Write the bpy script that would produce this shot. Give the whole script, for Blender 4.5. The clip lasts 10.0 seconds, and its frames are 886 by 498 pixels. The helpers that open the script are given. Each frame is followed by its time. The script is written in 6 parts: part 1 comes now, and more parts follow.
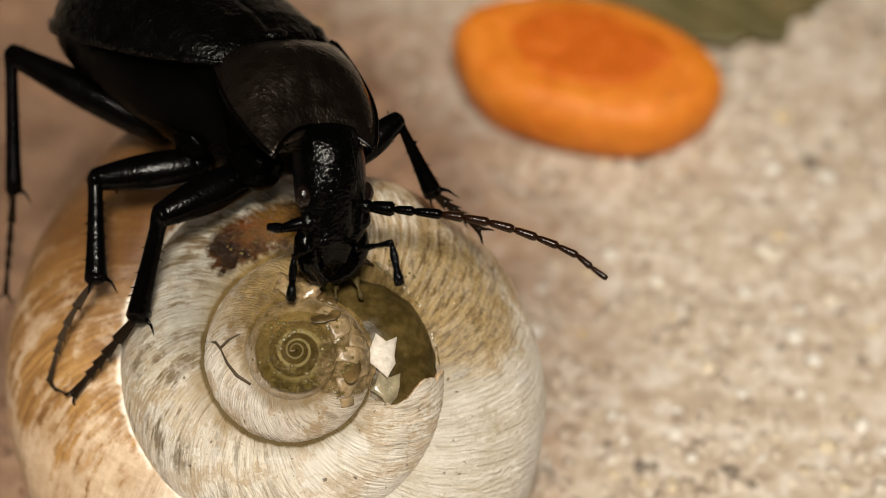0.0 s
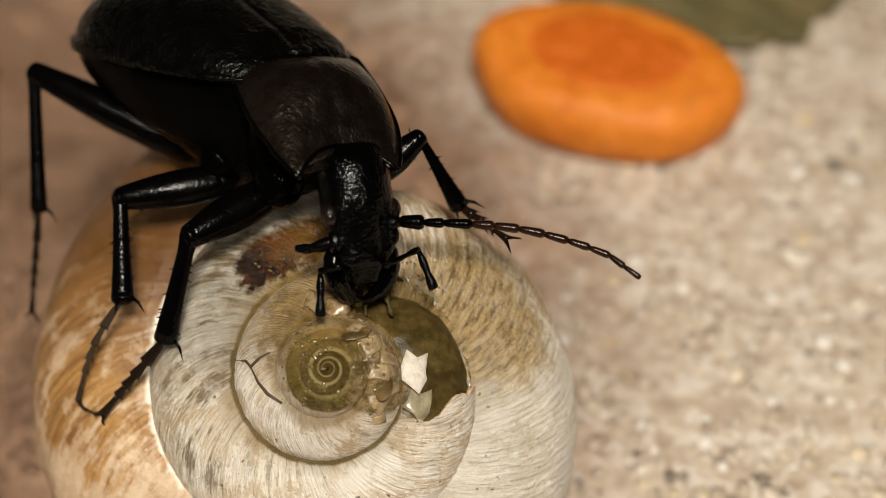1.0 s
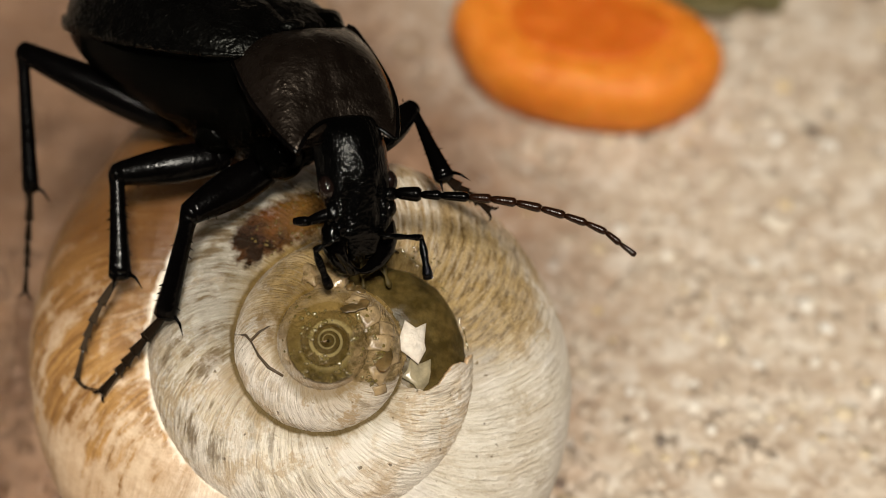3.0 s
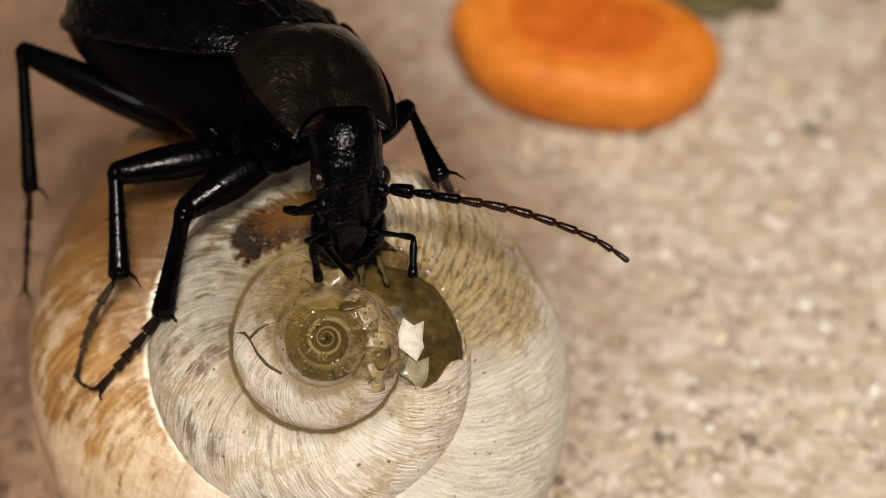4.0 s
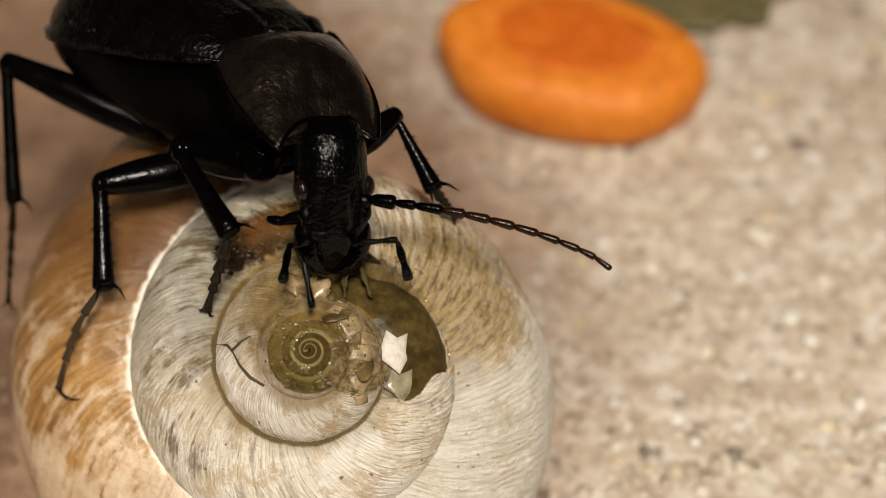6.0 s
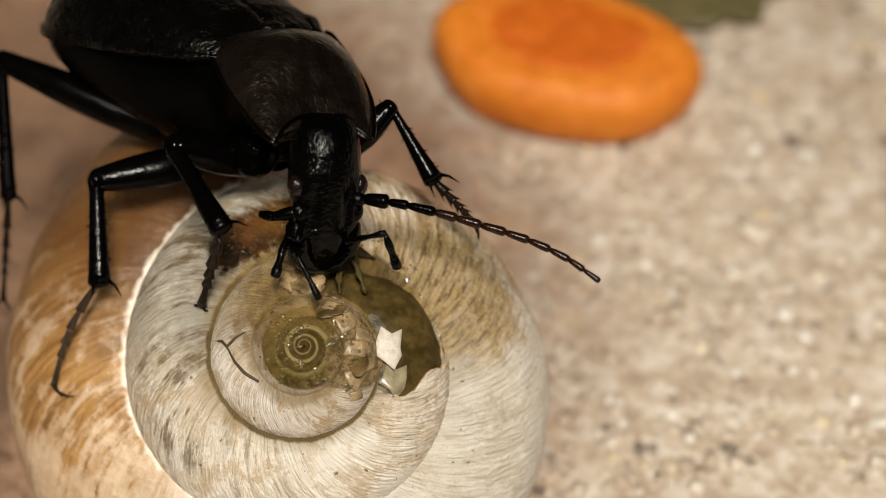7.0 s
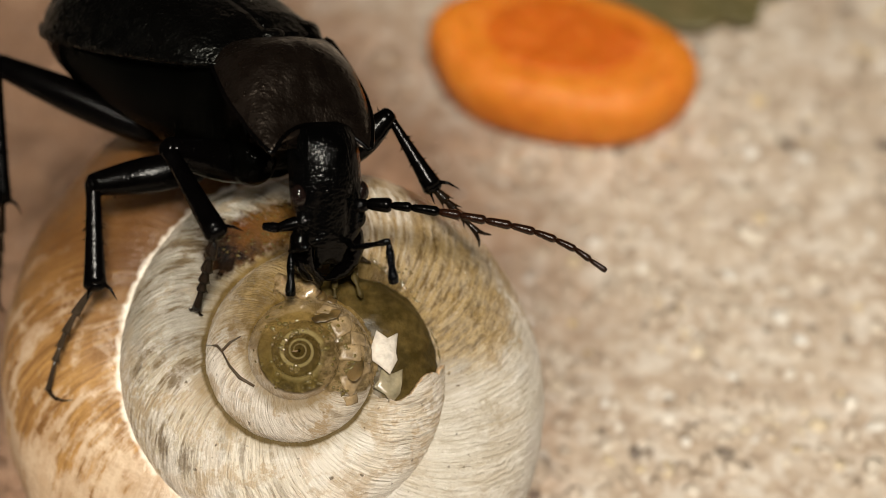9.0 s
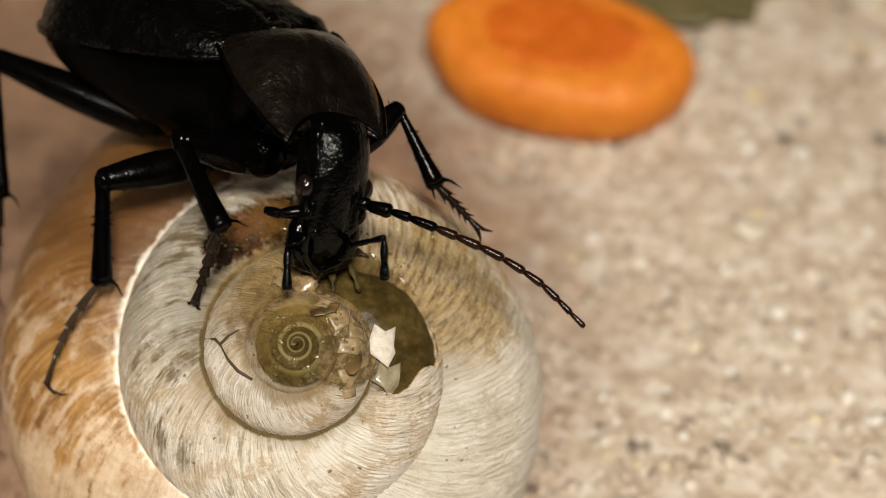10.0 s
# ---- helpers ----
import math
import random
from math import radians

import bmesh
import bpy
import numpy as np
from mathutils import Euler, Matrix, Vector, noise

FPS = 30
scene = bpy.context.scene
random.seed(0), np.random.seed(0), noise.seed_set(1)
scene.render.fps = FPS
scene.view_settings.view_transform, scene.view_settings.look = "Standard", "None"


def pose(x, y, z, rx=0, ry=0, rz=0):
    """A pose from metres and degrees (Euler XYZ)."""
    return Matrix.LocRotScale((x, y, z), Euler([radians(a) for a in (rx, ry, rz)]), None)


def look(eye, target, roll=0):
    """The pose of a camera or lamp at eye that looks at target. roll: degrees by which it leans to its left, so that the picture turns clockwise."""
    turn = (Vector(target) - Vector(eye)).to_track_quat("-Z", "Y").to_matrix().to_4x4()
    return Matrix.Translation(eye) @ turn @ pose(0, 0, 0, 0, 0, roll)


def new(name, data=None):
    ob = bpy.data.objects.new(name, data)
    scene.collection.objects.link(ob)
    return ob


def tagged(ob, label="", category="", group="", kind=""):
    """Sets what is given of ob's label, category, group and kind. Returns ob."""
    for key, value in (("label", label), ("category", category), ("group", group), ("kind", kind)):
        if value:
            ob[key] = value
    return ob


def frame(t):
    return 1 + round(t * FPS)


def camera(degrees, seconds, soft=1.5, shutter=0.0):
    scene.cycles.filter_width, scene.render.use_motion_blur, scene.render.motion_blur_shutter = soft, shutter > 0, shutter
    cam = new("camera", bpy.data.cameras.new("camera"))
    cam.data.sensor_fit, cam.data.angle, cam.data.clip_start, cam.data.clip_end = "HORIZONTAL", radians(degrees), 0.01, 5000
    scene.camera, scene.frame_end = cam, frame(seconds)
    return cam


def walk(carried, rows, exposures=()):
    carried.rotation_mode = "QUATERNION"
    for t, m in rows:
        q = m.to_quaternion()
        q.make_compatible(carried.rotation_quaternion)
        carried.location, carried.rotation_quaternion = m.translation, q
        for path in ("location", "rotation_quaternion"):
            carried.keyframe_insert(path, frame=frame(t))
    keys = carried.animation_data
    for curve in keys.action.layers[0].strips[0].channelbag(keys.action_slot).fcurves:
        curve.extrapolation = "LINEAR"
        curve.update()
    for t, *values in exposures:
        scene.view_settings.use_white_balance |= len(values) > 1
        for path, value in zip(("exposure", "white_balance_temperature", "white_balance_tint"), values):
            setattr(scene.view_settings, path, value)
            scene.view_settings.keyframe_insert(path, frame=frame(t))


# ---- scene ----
cam = camera(34.0, 10.0, soft=0.85)
PATH = [
    (0, pose(0.01140, -0.06835, 0.10243, 42.51, -0.32, 2.32)),
    (0.5, pose(0.01002, -0.06750, 0.10303, 42.49, 0.11, 2.09)),
    (1, pose(0.00990, -0.06695, 0.10280, 42.33, 0.48, 1.95)),
    (1.5, pose(0.00898, -0.06734, 0.10294, 42.41, 0.44, 1.44)),
    (2, pose(0.00735, -0.06708, 0.10416, 42.12, 0.48, 1.06)),
    (2.5, pose(0.00754, -0.06768, 0.10339, 41.79, 0.32, 0.42)),
    (3, pose(0.00753, -0.06792, 0.10334, 41.37, 0.10, 0.07)),
    (4.5, pose(0.00808, -0.06854, 0.10334, 41.66, 0.26, 0.01)),
    (5, pose(0.00837, -0.06841, 0.10309, 41.88, 0.17, 0.00)),
    (5.5, pose(0.00835, -0.06830, 0.10311, 42.01, -0.01, 0.00)),
    (7, pose(0.00857, -0.06878, 0.10295, 42.12, -0.10, -0.24)),
    (7.5, pose(0.00851, -0.06893, 0.10273, 42.20, -0.14, -0.35)),
    (8, pose(0.00849, -0.06855, 0.10307, 42.07, -0.23, -0.30)),
    (8.5, pose(0.00848, -0.06845, 0.10304, 42.14, -0.31, -0.29)),
    (9, pose(0.00856, -0.06855, 0.10289, 42.21, -0.24, -0.35)),
    (9.5, pose(0.00859, -0.06869, 0.10283, 42.15, -0.25, -0.35)),
    (10, pose(0.00857, -0.06885, 0.10282, 42.11, -0.28, -0.42)),
]
walk(cam, PATH)
cam.data.dof.use_dof = True
cam.data.dof.focus_distance = 0.0980
cam.data.dof.aperture_fstop = 19.0

MM = 0.001

# ---- world and light ----
world = bpy.data.worlds.new("room")
world.use_nodes = True
scene.world = world
wn = world.node_tree.nodes
wn["Background"].inputs[0].default_value = (1.0, 0.80, 0.62, 1)
wn["Background"].inputs[1].default_value = 0.012

# the one lamp of the place: a round lamp held over the camera
lamp_data = bpy.data.lights.new("lamp", "AREA")
lamp_data.shape, lamp_data.size = "DISK", 0.09
lamp_data.energy = 2.13
lamp_data.color = (1.0, 0.93, 0.805)
lamp = new("lamp", lamp_data)
lamp.matrix_world = look((0.034, -0.168, 0.358), (0.010, 0.0, 0.010))


# ---- materials ----
def material(name):
    m = bpy.data.materials.new(name)
    m.use_nodes = True
    nt = m.node_tree
    return m, nt, nt.nodes["Principled BSDF"]


def node(nt, kind, **inputs):
    n = nt.nodes.new(kind)
    for key, value in inputs.items():
        n.inputs[key.replace("_", " ")].default_value = value
    return n


def link(nt, a, b):
    nt.links.new(a, b)


def coords(nt):
    return nt.nodes.new("ShaderNodeTexCoord").outputs["Object"]


def noise_tex(nt, vec, scale, detail=4.0, rough=0.55):
    n = nt.nodes.new("ShaderNodeTexNoise")
    n.inputs["Scale"].default_value = scale
    n.inputs["Detail"].default_value = detail
    n.inputs["Roughness"].default_value = rough
    if vec is not None:
        link(nt, vec, n.inputs["Vector"])
    return n.outputs["Fac"]


def ramp(nt, fac, stops):
    r = nt.nodes.new("ShaderNodeValToRGB")
    e = r.color_ramp.elements
    while len(e) < len(stops):
        e.new(0.5)
    for el, (p, c) in zip(e, stops):
        el.position = p
        el.color = (*c, 1)
    link(nt, fac, r.inputs["Fac"])
    return r.outputs["Color"]


def grey(nt, fac, lo, hi, a=0.0, b=1.0):
    r = nt.nodes.new("ShaderNodeMapRange")
    r.inputs["From Min"].default_value = lo
    r.inputs["From Max"].default_value = hi
    r.inputs["To Min"].default_value = a
    r.inputs["To Max"].default_value = b
    link(nt, fac, r.inputs["Value"])
    return r.outputs["Result"]


def maths(nt, op, a, b=None):
    m = nt.nodes.new("ShaderNodeMath")
    m.operation = op
    for i, v in enumerate((a, b)):
        if v is None:
            continue
        if isinstance(v, (int, float)):
            m.inputs[i].default_value = v
        else:
            link(nt, v, m.inputs[i])
    return m.outputs[0]


def mix(nt, fac, a, b, blend="MIX"):
    m = nt.nodes.new("ShaderNodeMix")
    m.data_type = "RGBA"
    m.blend_type = blend
    for i, v in ((0, fac), (6, a), (7, b)):
        if isinstance(v, (int, float)):
            m.inputs[i].default_value = v
        elif isinstance(v, tuple):
            m.inputs[i].default_value = (*v, 1)
        else:
            link(nt, v, m.inputs[i])
    return m.outputs[2]


def bump(nt, bsdf, height, distance, strength=1.0, normal=None):
    b = nt.nodes.new("ShaderNodeBump")
    b.inputs["Distance"].default_value = distance
    b.inputs["Strength"].default_value = strength
    link(nt, height, b.inputs["Height"])
    if normal is not None:
        link(nt, normal, b.inputs["Normal"])
    link(nt, b.outputs[0], bsdf.inputs["Normal"])
    return b.outputs[0]


def attr(nt, name):
    a = nt.nodes.new("ShaderNodeAttribute")
    a.attribute_name = name
    return a.outputs["Fac"]


def chitin(name, tint, rough, spec, cell, depth, pit, pit_depth, sheen=(1, 1, 1), vary=0.3):
    """Black beetle cuticle: wrinkles a few tenths of a millimetre wide, and finer pits on them."""
    m, nt, b = material(name)
    co = coords(nt)
    big = noise_tex(nt, co, 260, 3)
    link(nt, mix(nt, grey(nt, big, 0.35, 0.7), tint, tuple(c * 1.8 for c in tint)), b.inputs["Base Color"])
    wrinkle = noise_tex(nt, co, cell, 3, 0.5)
    v = nt.nodes.new("ShaderNodeTexVoronoi")
    v.feature = "SMOOTH_F1"
    v.inputs["Scale"].default_value = pit
    link(nt, co, v.inputs["Vector"])
    first = bump(nt, b, wrinkle, depth)
    bump(nt, b, v.outputs["Distance"], pit_depth, 1.0, first)
    wear = noise_tex(nt, co, cell * 0.35, 4)
    link(nt, grey(nt, wear, 0.3, 0.7, rough * (1 - vary), rough * (1 + vary)), b.inputs["Roughness"])
    b.inputs["Specular IOR Level"].default_value = spec
    b.inputs["Specular Tint"].default_value = (*sheen, 1)
    return m


M_ELYTRA = chitin("elytra_cuticle", (0.0005, 0.00045, 0.0004), 0.30, 0.12, 1500, 0.00022, 3600, 0.00008, (0.95, 0.97, 0.9))
M_PRONOTUM = chitin("pronotum_cuticle", (0.0022, 0.0014, 0.0010), 0.30, 0.48, 2400, 0.00007, 5200, 0.00002, (1.0, 0.82, 0.68))
M_HEAD = chitin("head_cuticle", (0.0004, 0.0004, 0.0004), 0.15, 0.14, 3600, 0.00008, 7000, 0.00003)
M_MOUTH = chitin("jaw_cuticle", (0.0005, 0.0004, 0.0004), 0.10, 0.16, 1700, 0.00008, 3600, 0.00002)
M_LEG = chitin("leg_cuticle", (0.0005, 0.0004, 0.0004), 0.20, 0.10, 1800, 0.00002, 4200, 0.00002)
M_BELLY = chitin("belly_cuticle", (0.0004, 0.0004, 0.0003), 0.18, 0.03, 900, 0.00018, 2600, 0.00005)
M_PALE = chitin("pale_tarsus_cuticle", (0.022, 0.015, 0.009), 0.20, 0.35, 2600, 0.00002, 5000, 0.00001)
M_TARSUS = chitin("tarsus_cuticle", (0.007, 0.0042, 0.0024), 0.20, 0.12, 2600, 0.00002, 5000, 0.00001)
M_ANTENNA = chitin("antenna_cuticle", (0.010, 0.0035, 0.0016), 0.22, 0.22, 2600, 0.00002, 5000, 0.00001)
M_EYE, _nt, _b = material("eye")
_b.inputs["Base Color"].default_value = (0.006, 0.0032, 0.0025, 1)
_b.inputs["Roughness"].default_value = 0.12
_b.inputs["Specular IOR Level"].default_value = 0.4
_v = _nt.nodes.new("ShaderNodeTexVoronoi")
_v.inputs["Scale"].default_value = 9000
link(_nt, coords(_nt), _v.inputs["Vector"])
bump(_nt, _b, _v.outputs["Distance"], 0.00002)


def ground_material():
    m, nt, b = material("sandy_stone")
    co = coords(nt)
    v = nt.nodes.new("ShaderNodeTexVoronoi")
    v.inputs["Scale"].default_value = 900
    link(nt, co, v.inputs["Vector"])
    cell = ramp(nt, maths(nt, "FRACT", maths(nt, "MULTIPLY", v.outputs["Color"], 3.7)), [
        (0.0, (0.375, 0.281, 0.206)), (0.35, (0.469, 0.375, 0.281)), (0.7, (0.562, 0.469, 0.375)), (1.0, (0.750, 0.693, 0.609))])
    soft = noise_tex(nt, co, 110, 4)
    col = mix(nt, grey(nt, soft, 0.35, 0.68), (0.581, 0.479, 0.379), (0.432, 0.318, 0.234))
    col = mix(nt, 0.55, col, cell)
    mott = noise_tex(nt, co, 300, 4, 0.6)
    col = mix(nt, grey(nt, mott, 0.52, 0.62, 0, 0.7), col, (0.675, 0.609, 0.534))
    col = mix(nt, grey(nt, mott, 0.46, 0.36, 0, 0.6), col, (0.338, 0.253, 0.187))
    fine = noise_tex(nt, co, 420, 3)
    col = mix(nt, grey(nt, fine, 0.66, 0.74), col, (0.159, 0.122, 0.094))
    zone_tone = mix(nt, grey(nt, noise_tex(nt, co, 85, 5, 0.6), 0.42, 0.66), (0.125, 0.057, 0.027), (0.330, 0.190, 0.115))
    col = mix(nt, dark_zone(nt), col, zone_tone)
    link(nt, col, b.inputs["Base Color"])
    link(nt, grey(nt, dark_zone(nt), 0, 1, 0.85, 0.6), b.inputs["Roughness"])
    h = maths(nt, "ADD", v.outputs["Distance"], noise_tex(nt, co, 500, 5))
    bump(nt, b, h, 0.00018)
    return m


def dark_zone(nt):
    """Darker, reddish zone of the stone round the shell."""
    geo = nt.nodes.new("ShaderNodeNewGeometry").outputs["Position"]
    sep = nt.nodes.new("ShaderNodeSeparateXYZ")
    link(nt, geo, sep.inputs[0])
    lean = maths(nt, "MULTIPLY", maths(nt, "SUBTRACT", sep.outputs[1], 0.022), 0.20)
    dx = maths(nt, "DIVIDE", maths(nt, "ADD", maths(nt, "ADD", sep.outputs[0], 0.036), lean), 0.053)
    dy = maths(nt, "DIVIDE", maths(nt, "SUBTRACT", sep.outputs[1], 0.030), 0.062)
    d = maths(nt, "SQRT", maths(nt, "ADD", maths(nt, "MULTIPLY", dx, dx), maths(nt, "MULTIPLY", dy, dy)))
    wob = noise_tex(nt, geo, 60, 4)
    d = maths(nt, "ADD", d, maths(nt, "MULTIPLY", wob, 0.5))
    return grey(nt, d, 1.08, 1.45, 0.92, 0.0)


def grain_material():
    m, nt, b = material("sand_grain")
    isl = nt.nodes.new("ShaderNodeNewGeometry").outputs["Random Per Island"]
    col = ramp(nt, isl, [(0.0, (0.094, 0.075, 0.065)), (0.025, (0.225, 0.178, 0.141)), (0.06, (0.450, 0.356, 0.271)), (0.5, (0.591, 0.493, 0.393)),
                         (0.84, (0.638, 0.562, 0.469)), (0.91, (0.693, 0.525, 0.281)), (0.94, (0.731, 0.656, 0.562)), (1.0, (0.862, 0.834, 0.787))])
    col = mix(nt, dark_zone(nt), col, (0.173, 0.088, 0.047))
    link(nt, col, b.inputs["Base Color"])
    b.inputs["Roughness"].default_value = 0.5
    return m


M_GROUND = ground_material()
M_GRAIN = grain_material()


def shell_material():
    """Worn snail shell: growth lines along the lip, brown skin left in streaks on the last whorl."""
    m, nt, b = material("worn_shell")
    co = coords(nt)
    phi, alpha, rad = attr(nt, "phi"), attr(nt, "alpha"), attr(nt, "rad")
    cmb = nt.nodes.new("ShaderNodeCombineXYZ")
    wobble = maths(nt, "MULTIPLY", noise_tex(nt, co, 130, 5, 0.6), 0.085)
    along = maths(nt, "ADD", maths(nt, "ADD", phi, maths(nt, "MULTIPLY", alpha, -0.40)), wobble)
    link(nt, along, cmb.inputs[0])
    link(nt, maths(nt, "MULTIPLY", alpha, 0.9), cmb.inputs[1])
    lines = noise_tex(nt, None, 26, 6, 0.7)
    ln = lines.node
    sc = nt.nodes.new("ShaderNodeVectorMath")
    sc.operation = "MULTIPLY"
    sc.inputs[1].default_value = (1.35, 0.07, 1)
    link(nt, cmb.outputs[0], sc.inputs[0])
    link(nt, sc.outputs[0], ln.inputs["Vector"])
    broad = noise_tex(nt, None, 5, 5, 0.6)
    sc2 = nt.nodes.new("ShaderNodeVectorMath")
    sc2.operation = "MULTIPLY"
    sc2.inputs[1].default_value = (2.4, 0.40, 1)
    link(nt, cmb.outputs[0], sc2.inputs[0])
    link(nt, sc2.outputs[0], broad.node.inputs["Vector"])
    patch = noise_tex(nt, co, 170, 5, 0.6)
    n0 = noise_tex(nt, co, 800, 3)
    tone = noise_tex(nt, co, 95, 3)
    age = maths(nt, "ADD", phi, maths(nt, "MULTIPLY", maths(nt, "SUBTRACT", patch, 0.5), 1.6))
    zones = ((-4.7, (0.57, 0.43, 0.27)), (-3.2, (0.80, 0.71, 0.59)), (-1.6, (0.68, 0.54, 0.37)), (0.0, (0.44, 0.30, 0.13)), (2.2, (0.74, 0.62, 0.46)),
             (3.1, (0.85, 0.77, 0.64)), (3.9, (0.80, 0.70, 0.53)), (4.6, (0.70, 0.57, 0.38)), (5.2, (0.42, 0.385, 0.30)), (5.9, (0.37, 0.345, 0.27)),
             (6.3, (0.46, 0.41, 0.31)), (6.8, (0.65, 0.52, 0.33)), (7.5, (0.52, 0.38, 0.18)), (7.9, (0.72, 0.66, 0.55)), (8.6, (0.80, 0.75, 0.66)), (9.2, (0.76, 0.68, 0.54)), (9.8, (0.70, 0.58, 0.41)))
    pale = ramp(nt, grey(nt, age, -5.0, 12.0), [((p + 5.0) / 17.0, c) for p, c in zones])
    pale = mix(nt, grey(nt, tone, 0.50, 0.64, 0, 0.5), pale, (0.70, 0.54, 0.38))
    pale = mix(nt, grey(nt, lines, 0.50, 0.60, 0, 0.6), pale, (0.80, 0.74, 0.64))
    pale = mix(nt, grey(nt, lines, 0.45, 0.36, 0, 0.38), pale, (0.34, 0.24, 0.13))
    pale = mix(nt, maths(nt, "MULTIPLY", grey(nt, broad, 0.52, 0.66, 0, 0.7), grey(nt, patch, 0.40, 0.56, 0.15, 1.0)), pale, (0.26, 0.175, 0.08))
    blot = noise_tex(nt, co, 420, 5, 0.65)
    pale = mix(nt, grey(nt, blot, 0.53, 0.63, 0, 0.7), pale, (0.78, 0.71, 0.60))
    pale = mix(nt, grey(nt, blot, 0.44, 0.36, 0, 0.45), pale, (0.42, 0.29, 0.15))
    peel = noise_tex(nt, co, 300, 6, 0.68)
    pale = mix(nt, grey(nt, peel, 0.505, 0.53, 0, 0.75), pale, (0.95, 0.89, 0.82))
    peel2 = noise_tex(nt, co, 210, 6, 0.7)
    pale = mix(nt, grey(nt, peel2, 0.465, 0.445, 0, 0.65), pale, (0.50, 0.345, 0.185))
    calm = mix(nt, grey(nt, blot, 0.38, 0.58, 0, 0.6), pale, (0.97, 0.90, 0.82))
    fleck = noise_tex(nt, None, 26, 5, 0.7)
    sc3 = nt.nodes.new("ShaderNodeVectorMath")
    sc3.operation = "MULTIPLY"
    sc3.inputs[1].default_value = (0.85, 0.20, 1)
    link(nt, cmb.outputs[0], sc3.inputs[0])
    link(nt, sc3.outputs[0], fleck.node.inputs["Vector"])
    pale = mix(nt, maths(nt, "MULTIPLY", grey(nt, fleck, 0.57, 0.62, 0, 0.85), grey(nt, peel2, 0.44, 0.56, 0.25, 1.0)), pale, (0.21, 0.135, 0.06))
    pale = mix(nt, grey(nt, fleck, 0.47, 0.38, 0, 0.9), pale, (0.90, 0.85, 0.77))
    rib = maths(nt, "SINE", maths(nt, "ADD", maths(nt, "MULTIPLY", along, 150.0), maths(nt, "MULTIPLY", noise_tex(nt, co, 420, 5, 0.65), 30.0)))
    rib = grey(nt, rib, -0.2, 1.0)
    pale = mix(nt, maths(nt, "MULTIPLY", rib, grey(nt, noise_tex(nt, co, 130, 5), 0.46, 0.62, 0.0, 0.28)), pale, (0.92, 0.87, 0.79))
    furrow = grey(nt, rib, 0.12, 0.0)
    pale = mix(nt, maths(nt, "MULTIPLY", furrow, grey(nt, noise_tex(nt, co, 150, 5), 0.46, 0.62, 0.0, 0.28)), pale, (0.34, 0.23, 0.11))
    pale = mix(nt, grey(nt, noise_tex(nt, co, 95, 5, 0.6), 0.40, 0.56, 0.0, 0.85), pale, calm)
    pale = mix(nt, grey(nt, lines, 0.45, 0.37, 0, 0.4), pale, (0.38, 0.27, 0.15))
    old = maths(nt, "MULTIPLY", grey(nt, phi, 3.7, 4.9), grey(nt, phi, 6.5, 6.0))
    pale = mix(nt, maths(nt, "MULTIPLY", old, grey(nt, patch, 0.62, 0.40, 0.3, 0.85)), pale, (0.33, 0.305, 0.25))
    streak = maths(nt, "MULTIPLY", grey(nt, phi, 3.0, 4.2, 0.25, 1.0), grey(nt, phi, 6.6, 6.0))
    streak = maths(nt, "MULTIPLY", streak, maths(nt, "MULTIPLY", grey(nt, broad, 0.50, 0.58, 0, 0.85), grey(nt, peel2, 0.42, 0.54)))
    pale = mix(nt, streak, pale, (0.16, 0.105, 0.045))
    horn = maths(nt, "MULTIPLY", grey(nt, phi, 6.1, 6.5), grey(nt, maths(nt, "ADD", phi, maths(nt, "MULTIPLY", patch, 1.2)), 8.3, 7.9))
    pale = mix(nt, maths(nt, "MULTIPLY", horn, grey(nt, lines, 0.58, 0.40, 0.15, 0.75)), pale, (0.43, 0.285, 0.13))
    pale = mix(nt, maths(nt, "MULTIPLY", horn, grey(nt, fleck, 0.54, 0.60, 0, 0.7)), pale, (0.17, 0.095, 0.03))
    # the side that was rubbed clean is pale and even, with fine growth lines
    clean = maths(nt, "MULTIPLY", grey(nt, maths(nt, "ADD", phi, maths(nt, "MULTIPLY", patch, 0.9)), 8.15, 8.40), grey(nt, phi, 9.9, 9.2))
    chalky = mix(nt, grey(nt, lines, 0.36, 0.62), (0.54, 0.475, 0.375), (0.71, 0.665, 0.59))
    cross = noise_tex(nt, co, 520, 6, 0.75)
    chalky = mix(nt, grey(nt, cross, 0.47, 0.36, 0, 0.65), chalky, (0.38, 0.30, 0.20))
    chalky = mix(nt, grey(nt, cross, 0.56, 0.66, 0, 0.5), chalky, (0.90, 0.86, 0.80))
    chalky = mix(nt, grey(nt, tone, 0.46, 0.60, 0, 0.7), chalky, (0.60, 0.565, 0.53))
    pale = mix(nt, maths(nt, "MULTIPLY", clean, 0.82), pale, chalky)
    low = maths(nt, "MULTIPLY", grey(nt, phi, 2.0, 2.5), grey(nt, phi, 4.3, 3.6))
    pale = mix(nt, maths(nt, "MULTIPLY", low, grey(nt, peel, 0.46, 0.54, 0.15, 0.8)), pale, (0.90, 0.85, 0.77))
    speck = noise_tex(nt, co, 1500, 2)
    pale = mix(nt, grey(nt, speck, 0.70, 0.76, 0, 0.8), pale, (0.09, 0.06, 0.03))
    grain = grey(nt, maths(nt, "ADD", maths(nt, "MULTIPLY", lines, 0.6), maths(nt, "MULTIPLY", fleck, 0.4)), 0.36, 0.62, 0.0, 1.0)
